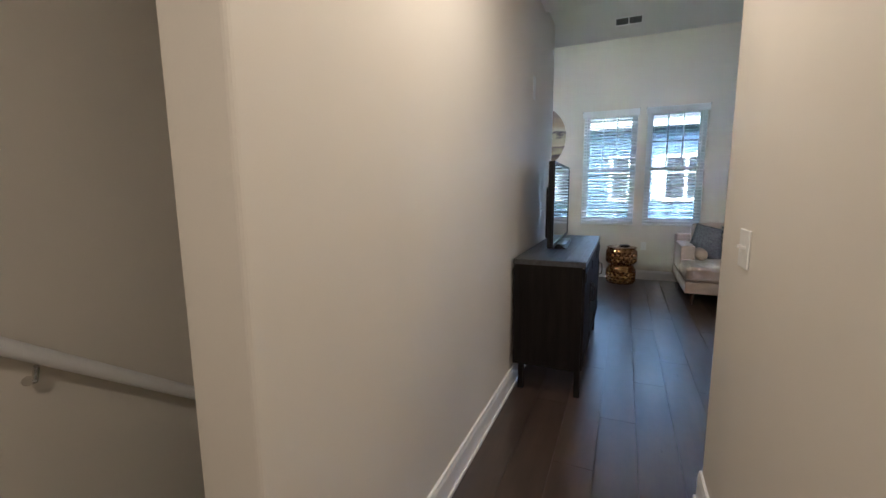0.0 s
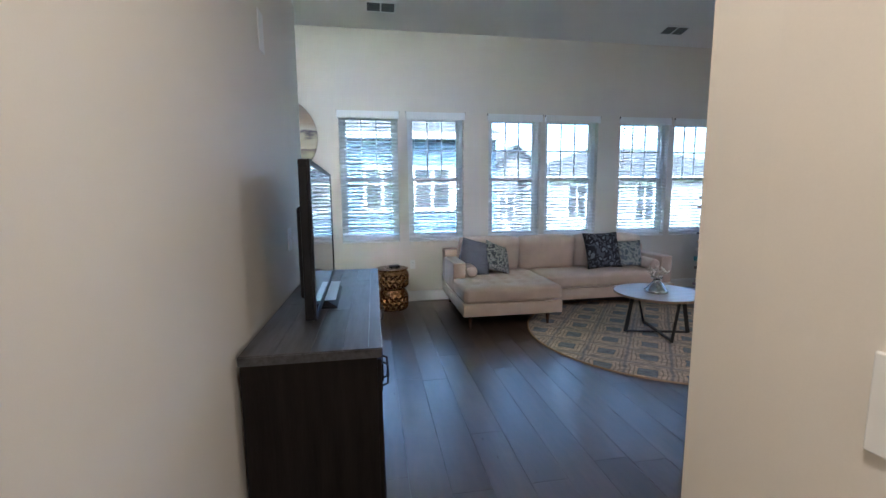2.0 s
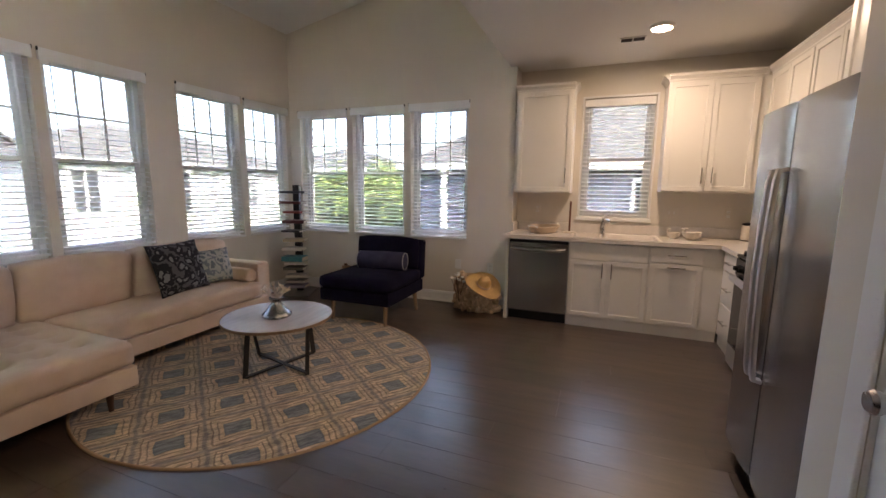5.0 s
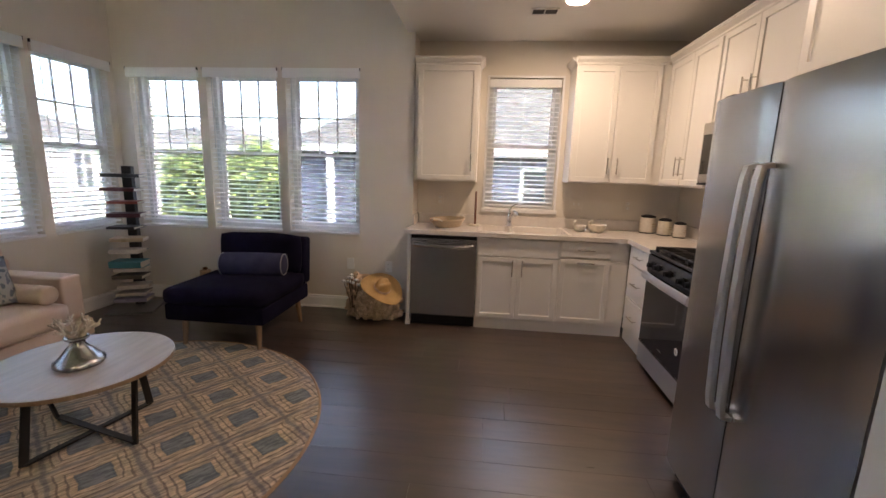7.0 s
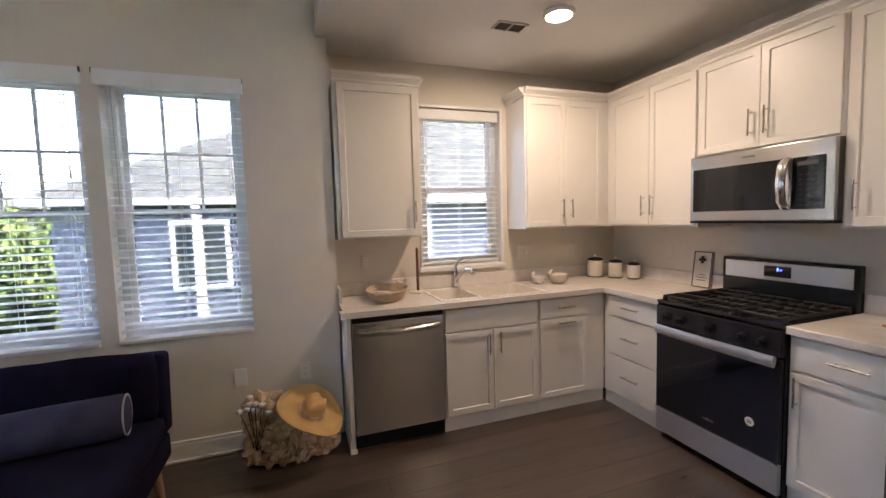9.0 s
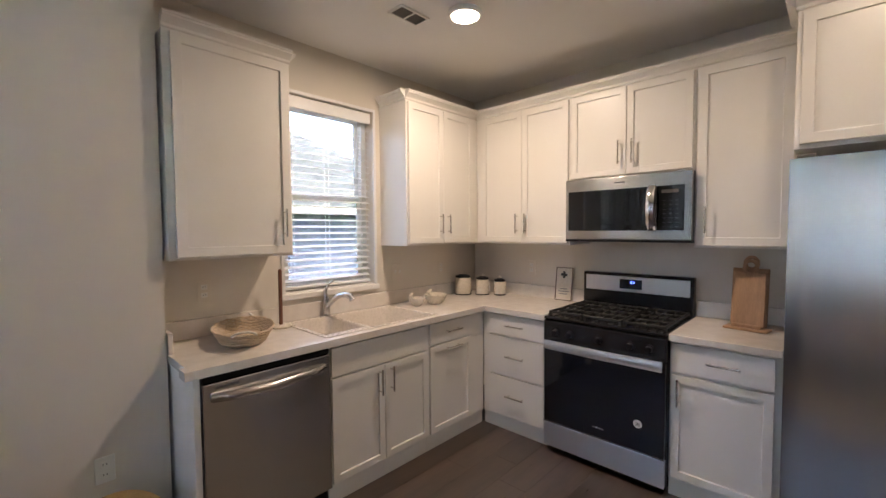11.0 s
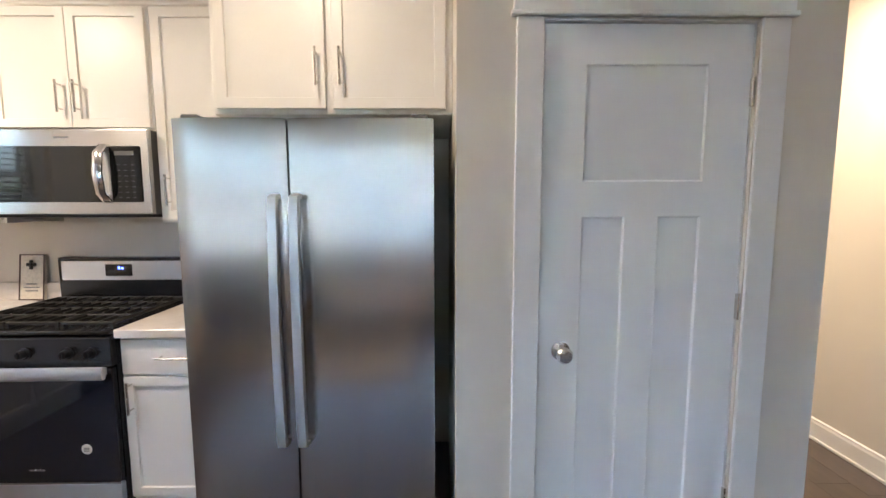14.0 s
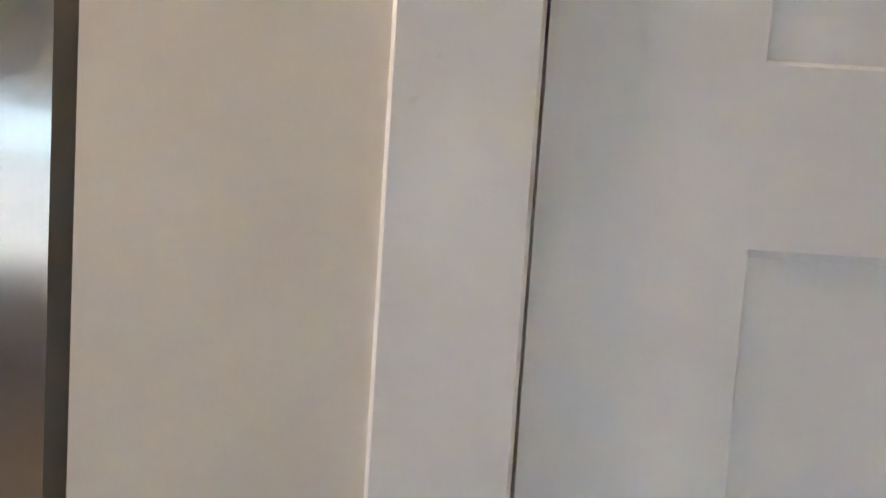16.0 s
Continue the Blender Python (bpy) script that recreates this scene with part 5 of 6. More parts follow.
e[0].position, e[0].color = stops[0][0], (*stops[0][1], 1)
e[1].position, e[1].color = stops[-1][0], (*stops[-1][1], 1)
for p, c in stops[1:-1]:
    e.new(p).color = (*c, 1)
rl.new(ring, ramp.inputs[0])
speck, speck_ramp, blend = rn.new("ShaderNodeTexNoise"), rn.new("ShaderNodeValToRGB"), rn.new("ShaderNodeMix")
speck.inputs["Scale"].default_value, speck.inputs["Detail"].default_value, speck.inputs["Roughness"].default_value = 38, 5, 0.7
speck_ramp.color_ramp.elements[0].position, speck_ramp.color_ramp.elements[1].position = 0.40, 0.62
speck_ramp.color_ramp.elements[0].color, speck_ramp.color_ramp.elements[1].color = (0.62, 0.63, 0.66, 1), (1.42, 1.37, 1.30, 1)
blend.data_type, blend.blend_type = "RGBA", "MULTIPLY"
blend.inputs[0].default_value = 1.0
weave = rn.new("ShaderNodeMapping")
weave.inputs["Scale"].default_value = (0.35, 1.6, 1)
rl.new(mapping.outputs[0], weave.inputs[0])
rl.new(weave.outputs[0], speck.inputs["Vector"])
rl.new(speck.outputs["Fac"], speck_ramp.inputs[0])
rl.new(ramp.outputs[0], blend.inputs[6])
rl.new(speck_ramp.outputs[0], blend.inputs[7])
rb = rn["Principled BSDF"]
rl.new(blend.outputs[2], rb.inputs["Base Color"])
rb.inputs["Roughness"].default_value, rb.inputs["Sheen Weight"].default_value = 0.92, 0.2
rbump = rn.new("ShaderNodeBump")
rbump.inputs["Strength"].default_value, rbump.inputs["Distance"].default_value = 0.5, 0.004
rl.new(speck.outputs["Fac"], rbump.inputs["Height"])
rl.new(rbump.outputs[0], rb.inputs["Normal"])
RUG_EDGE = material("tan rug binding", (0.42, 0.28, 0.17), 0.9, vary=0.2, fine=200, bump=0.3)
rug = thing("round_rug", pose(3.15, 4.94, 0), "round rug with blue and tan nested squares", "rug")
part("rug_body", lathe([(0, 0.009), (0.6, 0.009), (1.195, 0.009), (1.208, 0.006), (1.208, 0.001)], 96), RUG, rug, smooth=30)
part("binding", lathe([(1.208, 0.001), (1.208, 0.008), (1.214, 0.010), (1.222, 0.007), (1.224, 0.001)], 96), RUG_EDGE, rug, "tan bound edge", smooth=True)

# ---- coffee table ----
table = thing("coffee_table", pose(3.152, 4.888, 0.010), "round whitewashed coffee table on black crossed legs", "coffee table")
TT = 0.410
part("tabletop", lathe([(0, TT - 0.022), (0.392, TT - 0.022), (0.397, TT - 0.017), (0.398, TT - 0.003), (0.394, TT), (0, TT)], 72), TABLETOP, table, smooth=30)
part("edge_band", lathe([(0.3985, TT - 0.021), (0.4005, TT - 0.021), (0.4005, TT - 0.001), (0.3985, TT - 0.001)], 72), OAK, table, "wooden edge", smooth=30)
feet = [(-0.285, 0.065), (-0.065, -0.305), (0.285, -0.085), (0.07, 0.285)]


def flat_bar(a, b, wide, thick):
    a, b = Vector(a), Vector(b)
    ahead = (b - a).normalized()
    side = ahead.cross(Vector((0, 0, 1))) if abs(ahead.z) < 0.9 else ahead.cross(Vector((-a.y, a.x, 0)).normalized())
    side.normalize()
    up = side.cross(ahead)
    bm = bmesh.new()
    vs = [[bm.verts.new(p + side * s * wide / 2 + up * u * thick / 2) for s, u in ((-1, -1), (1, -1), (1, 1), (-1, 1))] for p in (a, b)]
    bm.faces.new(vs[0][::-1])
    bm.faces.new(vs[1])
    for k in range(4):
        bm.faces.new((vs[0][k], vs[0][(k + 1) % 4], vs[1][(k + 1) % 4], vs[1][k]))
    bmesh.ops.bevel(bm, geom=bm.edges[:], offset=0.002, segments=1, affect="EDGES")
    return bm


tops = [(-0.165, 0.135), (0.075, -0.215), (0.160, -0.150), (-0.085, 0.200)]
for (x, y), (u, v) in zip(feet, tops):
    part("leg", flat_bar((x, y, 0.004), (u, v, TT - 0.022), 0.036, 0.014), BLACK_METAL, table, "black flat steel leg")
for a, b in ((0, 3), (1, 2)):
    part("mounting_plate", flat_bar((*tops[a], TT - 0.025), (*tops[b], TT - 0.025), 0.05, 0.005), BLACK_METAL, table)
part("crossbar", flat_bar((*feet[0], 0.012), (*feet[2], 0.012), 0.034, 0.012), BLACK_METAL, table)
part("crossbar", flat_bar((*feet[1], 0.022), (*feet[3], 0.022), 0.034, 0.010), BLACK_METAL, table)
SILVER = material("antiqued silver", (0.42, 0.42, 0.43), 0.22, 1.0, vary=0.3, scale=12, fine=40, bump=0.15)
vase = thing("silver_vase", pose(3.117, 4.868, 0.422), "squat antiqued silver vase on the coffee table", "vase")
part("body", lathe([(0, 0), (0.098, 0), (0.108, 0.010), (0.106, 0.026), (0.088, 0.040), (0.072, 0.060), (0.050, 0.088), (0.033, 0.108), (0.032, 0.124), (0.050, 0.136),
                    (0.052, 0.148), (0.046, 0.152), (0.034, 0.145), (0.028, 0.120), (0, 0.118)], 40), SILVER, vase, smooth=50)
CORAL = material("bleached coral", (0.66, 0.55, 0.44), 0.8, vary=0.12, fine=90, bump=0.4, second=(0.76, 0.67, 0.57))
coral = thing("coral_sprig", pose(3.117, 4.868, 0.550), "bleached branching coral standing in the vase", "coral")
rnd = random.Random(5)
bm = bmesh.new()


def coral_branch(p, d, length, r, level):
    q = p + d * length
    tube(bm, [p, p.lerp(q, 0.5) + Vector((rnd.uniform(-1, 1), rnd.uniform(-1, 1), 0)) * length * 0.12, q], [r, r * 0.85, r * 0.7], 7)
    if level:
        for _ in range(3 if level > 1 else 2):
            n = (d + Vector((rnd.uniform(-1, 1), rnd.uniform(-1, 1), rnd.uniform(-0.2, 0.6))) * 0.9).normalized()
            coral_branch(q, n, length * rnd.uniform(0.6, 0.85), r * 0.75, level - 1)


for k in range(7):
    a = k * 0.9
    coral_branch(Vector((0, 0, 0)), Vector((math.cos(a) * 0.75, math.sin(a) * 0.75, 0.75)).normalized(), 0.062, 0.010, 2)
part("branches", bm, CORAL, coral, smooth=True)

# ---- book tower ----
tower = thing("book_tower", pose(5.085, 6.33, 0, rz=-68), "grey metal spine bookcase holding stacked books in the corner", "bookcase")
part("base_plate", box(-0.20, 0.20, -0.30, 0.12, 0.0, 0.018, bevel=0.003), GREY_METAL, tower)
part("spine", box(-0.04, 0.04, -0.025, 0.055, 0.018, 1.405, bevel=0.003), BLACK_METAL, tower)
PAGES = material("book pages", (0.62, 0.58, 0.50), 0.9, vary=0.08, fine=400, bump=0.3, stretch=(1, 1, 8))
BOOKS = [(1.317, (0.03, 0.035, 0.04), 0.030, 0.30), (1.186, (0.10, 0.02, 0.02), 0.030, 0.29), (1.066, (0.30, 0.07, 0.05), 0.024, 0.24), (0.945, (0.07, 0.012, 0.015), 0.038, 0.27),
         (0.825, (0.035, 0.035, 0.035), 0.024, 0.24), (0.710, (0.46, 0.36, 0.24), 0.036, 0.27), (0.594, (0.62, 0.56, 0.48), 0.032, 0.25), (0.468, (0.06, 0.27, 0.33), 0.060, 0.28),
         (0.415, (0.50, 0.48, 0.42), 0.034, 0.26), (0.343, (0.10, 0.09, 0.07), 0.034, 0.26), (0.243, (0.52, 0.50, 0.47), 0.034, 0.26), (0.170, (0.42, 0.40, 0.38), 0.026, 0.25), (0.112, (0.24, 0.23, 0.34), 0.034, 0.29)]
tint = ["charcoal", "dark red", "brick red", "maroon", "black", "tan", "cream", "teal", "ivory", "dark olive", "white", "grey", "lavender"]
for k, (z, colour, thick, wide) in enumerate(BOOKS):
    part("shelf", box(-0.085, 0.085, -0.135, 0.10, z - thick / 2 - 0.004, z - thick / 2 - 0.001), GREY_METAL, tower)
    for side in ((1,) if k else (1,)):
        cover = material("book cover " + tint[k], colour, 0.5, vary=0.1, fine=100, bump=0.1)
        b = thing("book", Matrix.Translation((5.085, 6.33, z - thick / 2)) @ pose(0, 0, 0, rz=-68 + rnd.uniform(-9, 9)) @ pose(0, -0.10, 0), tint[k] + " hardback book lying on a bookcase shelf", "book", "books on the tower")
        w = wide / 2
        bm = box(-w, w, -0.105, 0.07, 0.0, 0.003)
        cuboid(bm, -w, w, -0.105, 0.07, thick - 0.003, thick)
        cuboid(bm, -w, w, -0.108, -0.105, 0.0, thick, bevel=0.001)
        part("cover", bm, cover, b)
        part("page_block", box(-w + 0.004, w - 0.004, -0.104, 0.066, 0.0032, thick - 0.0032), PAGES, b)

# small lantern behind the chair
LANTERN_WOOD = material("tan lantern wood", (0.46, 0.27, 0.15), 0.55, vary=0.2, scale=6, fine=60, bump=0.2, stretch=(5, 5, 0.8))
tent = thing("wooden_lantern", pose(5.20, 5.68, 0.0) @ Matrix.Diagonal((1, 1, 1.1, 1)), "small tapered wooden lantern beside the chair", "lantern")
part("body", lathe([(0, 0), (0.13, 0), (0.12, 0.02), (0.06, 0.32), (0.045, 0.33), (0, 0.33)], 4), LANTERN_WOOD, tent)
part("cap", lathe([(0, 0.33), (0.052, 0.33), (0.05, 0.345), (0, 0.35)], 12), LANTERN_WOOD, tent)
part("ring", lathe([(0.018, 0.351), (0.024, 0.356), (0.024, 0.366), (0.018, 0.371), (0.014, 0.361)], 16), BRASS, tent, "small metal ring")

# ---- driftwood basket, straw hat, cotton stems ----
DRIFT = material("bleached driftwood", (0.60, 0.40, 0.26), 0.8, vary=0.3, scale=12, fine=70, bump=0.5, second=(0.82, 0.62, 0.44))
STRAW = material("golden straw", (0.56, 0.34, 0.13), 0.75, vary=0.15, scale=8, fine=160, bump=0.6, second=(0.68, 0.44, 0.19))
basket = thing("driftwood_basket", pose(5.22, 3.90, 0), "low basket of jagged bleached driftwood pieces by the wall", "basket")
part("core", lathe([(0, 0.01), (0.10, 0.0), (0.125, 0.10), (0.11, 0.26), (0.09, 0.28), (0, 0.27)], 14, lambda a, z: 1 + 0.5 * abs(math.sin(a))), DRIFT, basket)
rnd = random.Random(11)
for k in range(150):
    y = rnd.uniform(-0.25, 0.26) if k % 3 else rnd.uniform(0.10, 0.25)
    z = rnd.uniform(0.03, 0.40) if y > 0.06 else rnd.uniform(0.02, 0.20)
    x = -0.10 - 0.04 * rnd.random() + abs(y) * 0.3 + z * 0.15
    bm = bmesh.new()
    ln = rnd.uniform(0.03, 0.07)
    tube(bm, [(-ln, 0, 0), (0, rnd.uniform(-0.01, 0.01), 0.01), (ln * 0.5, rnd.uniform(-0.01, 0.01), 0.0), (ln, rnd.uniform(-0.02, 0.02), -0.01)], [0.022, 0.036, 0.030, 0.014], 7)
    for v in bm.verts:
        v.co += noise.noise_vector(v.co * 34 + Vector((k, 0, 0))) * 0.014
    part("driftwood_piece", bm, DRIFT, basket, at=pose(x, y, z, rx=rnd.uniform(0, 360), ry=rnd.uniform(-40, 60), rz=180 + rnd.uniform(-60, 60)), smooth=50)
hat = thing("straw_hat", Matrix.Translation((5.03, 3.79, 0.335)) @ Vector((-0.32, -0.42, 0.85)).to_track_quat("Z", "Y").to_matrix().to_4x4(), "wide-brimmed golden straw hat resting on the basket", "hat")
bm = lathe([(0, 0.118), (0.035, 0.120), (0.058, 0.110), (0.070, 0.07), (0.080, 0.015), (0.090, 0.002), (0.13, -0.004), (0.17, 0.002), (0.205, 0.016), (0.207, 0.012), (0.17, -0.003), (0.13, -0.009), (0.085, -0.004)], 48)
for v in bm.verts:
    a = math.atan2(v.co.y, v.co.x)
    r = math.hypot(v.co.x, v.co.y)
    if r > 0.11:
        v.co.z += 0.030 * math.sin(2 * a + 0.6) * (r - 0.11) / 0.12
    elif v.co.z > 0.05:
        v.co.z -= 0.035 * math.exp(-(v.co.y / 0.028) ** 2) * (v.co.z - 0.05) / 0.07
        v.co.y *= 1 - 0.25 * (v.co.z - 0.05) / 0.07 * (v.co.x > 0)
part("body", bm, STRAW, hat, smooth=True)
part("band", lathe([(0.0805, 0.013), (0.0825, 0.013), (0.0790, 0.036), (0.0770, 0.036)], 48), DRIFT, hat, "darker straw band")
COTTON = material("white cotton", (0.75, 0.73, 0.70), 0.95, vary=0.08, fine=90, bump=0.5)
stems = thing("cotton_stems", pose(5.15, 4.11, 0.0), "dry cotton stems with white bolls beside the basket", "dried flowers")
for k in range(9):
    a, r = k * 2.4, 0.02 + 0.009 * k
    tip = Vector((math.cos(a) * r - 0.02, math.sin(a) * r * 1.1, 0.345 + 0.012 * ((k * 5) % 7)))
    part("stem", rod([(0, 0, 0.01), (tip.x * 0.4, tip.y * 0.4, 0.2), tuple(tip)], 0.0025, 5), WALNUT, stems)
    bm = bmesh.new()
    for j in range(4):
        c = Vector((math.cos(j * 1.57) * 0.010, math.sin(j * 1.57) * 0.010, 0.004))
        bmesh.ops.create_icosphere(bm, subdivisions=2, radius=0.013, matrix=Matrix.Translation(tip + c))
    for v in bm.verts:
        v.co += noise.noise_vector(v.co * 60) * 0.004
    part("boll", bm, COTTON, stems, smooth=True)

# ---- wall art and bookshelf ----
ART = bpy.data.materials.new("banded abstract relief")
ART.use_nodes = True
an, al = ART.node_tree.nodes, ART.node_tree.links
coord, sep, nz, ramp, add = an.new("ShaderNodeTexCoord"), an.new("ShaderNodeSeparateXYZ"), an.new("ShaderNodeTexNoise"), an.new("ShaderNodeValToRGB"), an.new("ShaderNodeMath")
nz.inputs["Scale"].default_value, nz.inputs["Detail"].default_value = 2.6, 5
stretchy = an.new("ShaderNodeMapping")
stretchy.inputs["Scale"].default_value = (0.8, 2.0, 1)
al.new(coord.outputs["Object"], sep.inputs[0])
al.new(coord.outputs["Object"], stretchy.inputs[0])
al.new(stretchy.outputs[0], nz.inputs["Vector"])
add.operation = "MULTIPLY_ADD"
al.new(nz.outputs["Fac"], add.inputs[0])
add.inputs[1].default_value = 0.42
off = an.new("ShaderNodeMath")
off.operation = "ADD"
off.inputs[1].default_value = 0.29
al.new(sep.outputs[1], off.inputs[0])
al.new(off.outputs[0], add.inputs[2])
al.new(add.outputs[0], ramp.inputs[0])
bands = [(0.0, (0.09, 0.07, 0.06)), (0.12, (0.20, 0.16, 0.10)), (0.22, (0.08, 0.06, 0.07)), (0.27, (0.36, 0.33, 0.20)), (0.36, (0.14, 0.11, 0.10)), (0.39, (0.42, 0.38, 0.26)),
         (0.50, (0.34, 0.30, 0.20)), (0.53, (0.05, 0.04, 0.06)), (0.57, (0.40, 0.36, 0.27)), (0.70, (0.28, 0.20, 0.13)), (0.78, (0.20, 0.15, 0.12)), (1.0, (0.30, 0.25, 0.19))]
e = ramp.color_ramp.elements
e[0].color, e[1].color = (*bands[0][1], 1), (*bands[-1][1], 1)
for p, c in bands[1:-1]:
    e.new(p).color = (*[min(1, v * 1.35) for v in c], 1)
al.new(ramp.outputs[0], an["Principled BSDF"].inputs["Base Color"])
an["Principled BSDF"].inputs["Roughness"].default_value = 0.5
abump = an.new("ShaderNodeBump")
abump.inputs["Strength"].default_value, abump.inputs["Distance"].default_value = 0.6, 0.01
al.new(add.outputs[0], abump.inputs["Height"])
al.new(abump.outputs[0], an["Principled BSDF"].inputs["Normal"])
art = thing("round_wall_art", pose(-0.69, NORTH - 0.002, 2.08), "round banded abstract landscape art on the wall", "wall art")
part("panel", lathe([(0, 0.028), (0.46, 0.028), (0.482, 0.022), (0.488, 0.0), (0, 0.0)], 72), ART, art, "", pose(0, 0, 0, rx=90), smooth=30)

SHELFWOOD = material("reddish brown shelf wood", (0.15, 0.055, 0.03), 0.5, vary=0.3, scale=4, fine=30, bump=0.15, stretch=(6, 6, 0.7), second=(0.21, 0.085, 0.05))
case = thing("bookshelf", pose(-1.25, 6.20, 0), "reddish brown open bookshelf below the round art", "bookshelf")
part("side", box(0, 0.025, 0, 0.45, 0, 1.60, bevel=0.002), SHELFWOOD, case)
part("side", box(0.885, 0.91, 0, 0.45, 0, 1.60, bevel=0.002), SHELFWOOD, case)
part("back", box(0.026, 0.884, 0.44, 0.452, 0.02, 1.598), CONSOLE_SHADED, case, "dark back panel")
for z in (0.06, 0.46, 0.86, 1.24, 1.575):
    part("shelf", box(0.0255, 0.8845, 0.002, 0.439, z, z + 0.022, bevel=0.001), SHELFWOOD, case)
ORANGE = material("burnt orange glaze", (0.38, 0.12, 0.03), 0.35, vary=0.25, scale=8, bump=0.05)
pot = thing("orange_vase", pose(-0.52, 6.36, 0.884), "burnt orange round vase on the bookshelf", "vase")
part("body", lathe([(0, 0), (0.05, 0), (0.085, 0.05), (0.09, 0.11), (0.06, 0.18), (0.03, 0.22), (0.035, 0.25), (0.028, 0.25), (0, 0.22)], 28), ORANGE, pot, smooth=50)
pot2 = thing("grey_bowl", pose(-0.62, 6.36, 1.264), "grey stoneware bowl on the bookshelf", "bowl")
part("body", lathe([(0, 0), (0.05, 0), (0.10, 0.06), (0.11, 0.11), (0.10, 0.11), (0.04, 0.02), (0, 0.015)], 28), GREY_METAL, pot2, smooth=50)

# ---- worktop things ----
WICKER = material("natural rattan", (0.52, 0.39, 0.27), 0.7, vary=0.2, fine=120, bump=0.5, second=(0.72, 0.58, 0.43))
wb = thing("rattan_basket", pose(5.40, 3.22, 0.915, rz=-20) @ Matrix.Diagonal((1.28, 1.15, 0.92, 1)), "low oval rattan basket with loop handles on the worktop", "basket")
rows = 9
for k in range(rows):
    u = k / (rows - 1)
    a, b = 0.140 + 0.050 * u, 0.095 + 0.032 * u
    pts = [(a * math.cos(t), b * math.sin(t), 0.008 + 0.070 * u + 0.0022 * math.sin(t * 14 + k * 3.14)) for t in (2 * math.pi * i / 56 for i in range(57))]
    part("coil", rod(pts, 0.0058, 6), WICKER, wb)
part("base", lathe([(0, 0.002), (0.11, 0.002), (0.115, 0.012), (0, 0.012)], 32, lambda a, z: 1.0 + 0.18 * math.cos(2 * a)), WICKER, wb)
for k in range(22):
    t = 2 * math.pi * k / 22
    part("stake", rod([(0.135 * math.cos(t), 0.090 * math.sin(t), 0.004), (0.194 * math.cos(t), 0.130 * math.sin(t), 0.085)], 0.0035, 5), WICKER, wb)
for s in (-1, 1):
    pts = [(s * (0.182 + 0.03 * math.sin(t)), 0.045 * math.cos(t), 0.078 + 0.026 * math.sin(t)) for t in (math.pi * i / 12 for i in range(13))]
    part("handle", rod(pts, 0.006, 7), COTTON, wb, "wrapped loop handle")
CERAMIC = material("cream glazed ceramic", (0.70, 0.64, 0.55), 0.28, vary=0.06, bump=0.03)
holder = thing("towel_holder", pose(5.53, 2.955, 0.915), "wooden paper towel holder on a pale scalloped base", "paper towel holder")
part("base", lathe([(0, 0), (0.065, 0), (0.068, 0.006), (0.05, 0.014), (0, 0.016)], 28, lambda a, z: 1 + 0.06 * math.cos(8 * a)), CERAMIC, holder, "scalloped base")
part("post", rod([(0, 0, 0.012), (0, 0, 0.335), (0, 0, 0.345)], [0.011, 0.011, 0.006], 12), SHELFWOOD, holder, "brown wooden post")
for nm, x, y, r, h in (("small", 5.43, 1.945, 0.055, 0.055), ("large", 5.375, 1.795, 0.076, 0.068)):
    bw = thing("ceramic_bowl", pose(x, y, 0.915) @ Matrix.Diagonal((1.12, 1.12, 1.12, 1)), nm + " cream ceramic bowl with a small sculpted ornament on its rim", "bowl", "bowls on the worktop")
    part("bowl", lathe([(0, 0), (r * 0.45, 0), (r * 0.85, h * 0.45), (r, h), (r * 0.94, h), (r * 0.78, h * 0.45), (r * 0.4, 0.006), (0, 0.006)], 28,
                       lambda a, z: 1 + 0.03 * math.cos(10 * a)), CERAMIC, bw, smooth=50)
    bm = rod([(0, r * 0.75, h - 0.004), (0, r * 0.8, h + 0.018), (0, r * 0.62, h + 0.030), (0, r * 0.38, h + 0.028)], [0.008, 0.013, 0.012, 0.004], 8)
    tube(bm, [(0, r * 0.9, h + 0.015), (0, r * 1.12, h + 0.030)], [0.009, 0.003], 7)
    part("ornament", bm, CERAMIC, bw, "small ceramic ornament", smooth=True)
for k, (x, y, r, h, nm) in enumerate(((5.53, 1.285, 0.070, 0.150, "large"), (5.395, 1.180, 0.059, 0.134, "middle-sized"), (5.265, 1.100, 0.051, 0.118, "small"))):
    cn = thing("canister", pose(x, y, 0.915, rz=-52), nm + " cream ceramic canister with a dark rim lid", "canister", "canisters on the worktop")
    part("body", lathe([(0, 0), (r * 0.95, 0), (r, 0.006), (r, h - 0.012), (r * 0.93, h), (0, h)], 32), CERAMIC, cn, smooth=40)
    part("foot_band", lathe([(r * 0.96, -0.0), (r * 1.012, 0.002), (r * 1.012, 0.009), (r * 1.0, 0.010)], 32), BLACK_PLASTIC, cn, "dark foot band")
    lid = part("lid", lathe([(r * 0.93, h + 0.001), (r * 0.97, h + 0.004), (r * 0.92, h + 0.016), (r * 0.4, h + 0.026), (0, h + 0.028)], 32), BLACK_PLASTIC, cn, "dark domed lid", smooth=40)
    part("knob", lathe([(0, h + 0.026), (0.006, h + 0.028), (0.013, h + 0.038), (0.011, h + 0.046), (0, h + 0.049)], 16), CERAMIC, lid, "cream knob", smooth=True)
    bm = bmesh.new()
    for j in range(2):
        cuboid(bm, -r * 0.42, r * 0.42, -r - 0.0012, -r * 0.80, h * (0.42 + 0.16 * j), h * (0.47 + 0.16 * j))
    part("print", bm, WICKER, cn, "faint printed lines")
plaque = thing("wall_plaque", pose(4.705, 1.022, 0.917, rx=-7, rz=180), "white wooden plaque with a dark cross ornament leaning on the wall", "plaque")
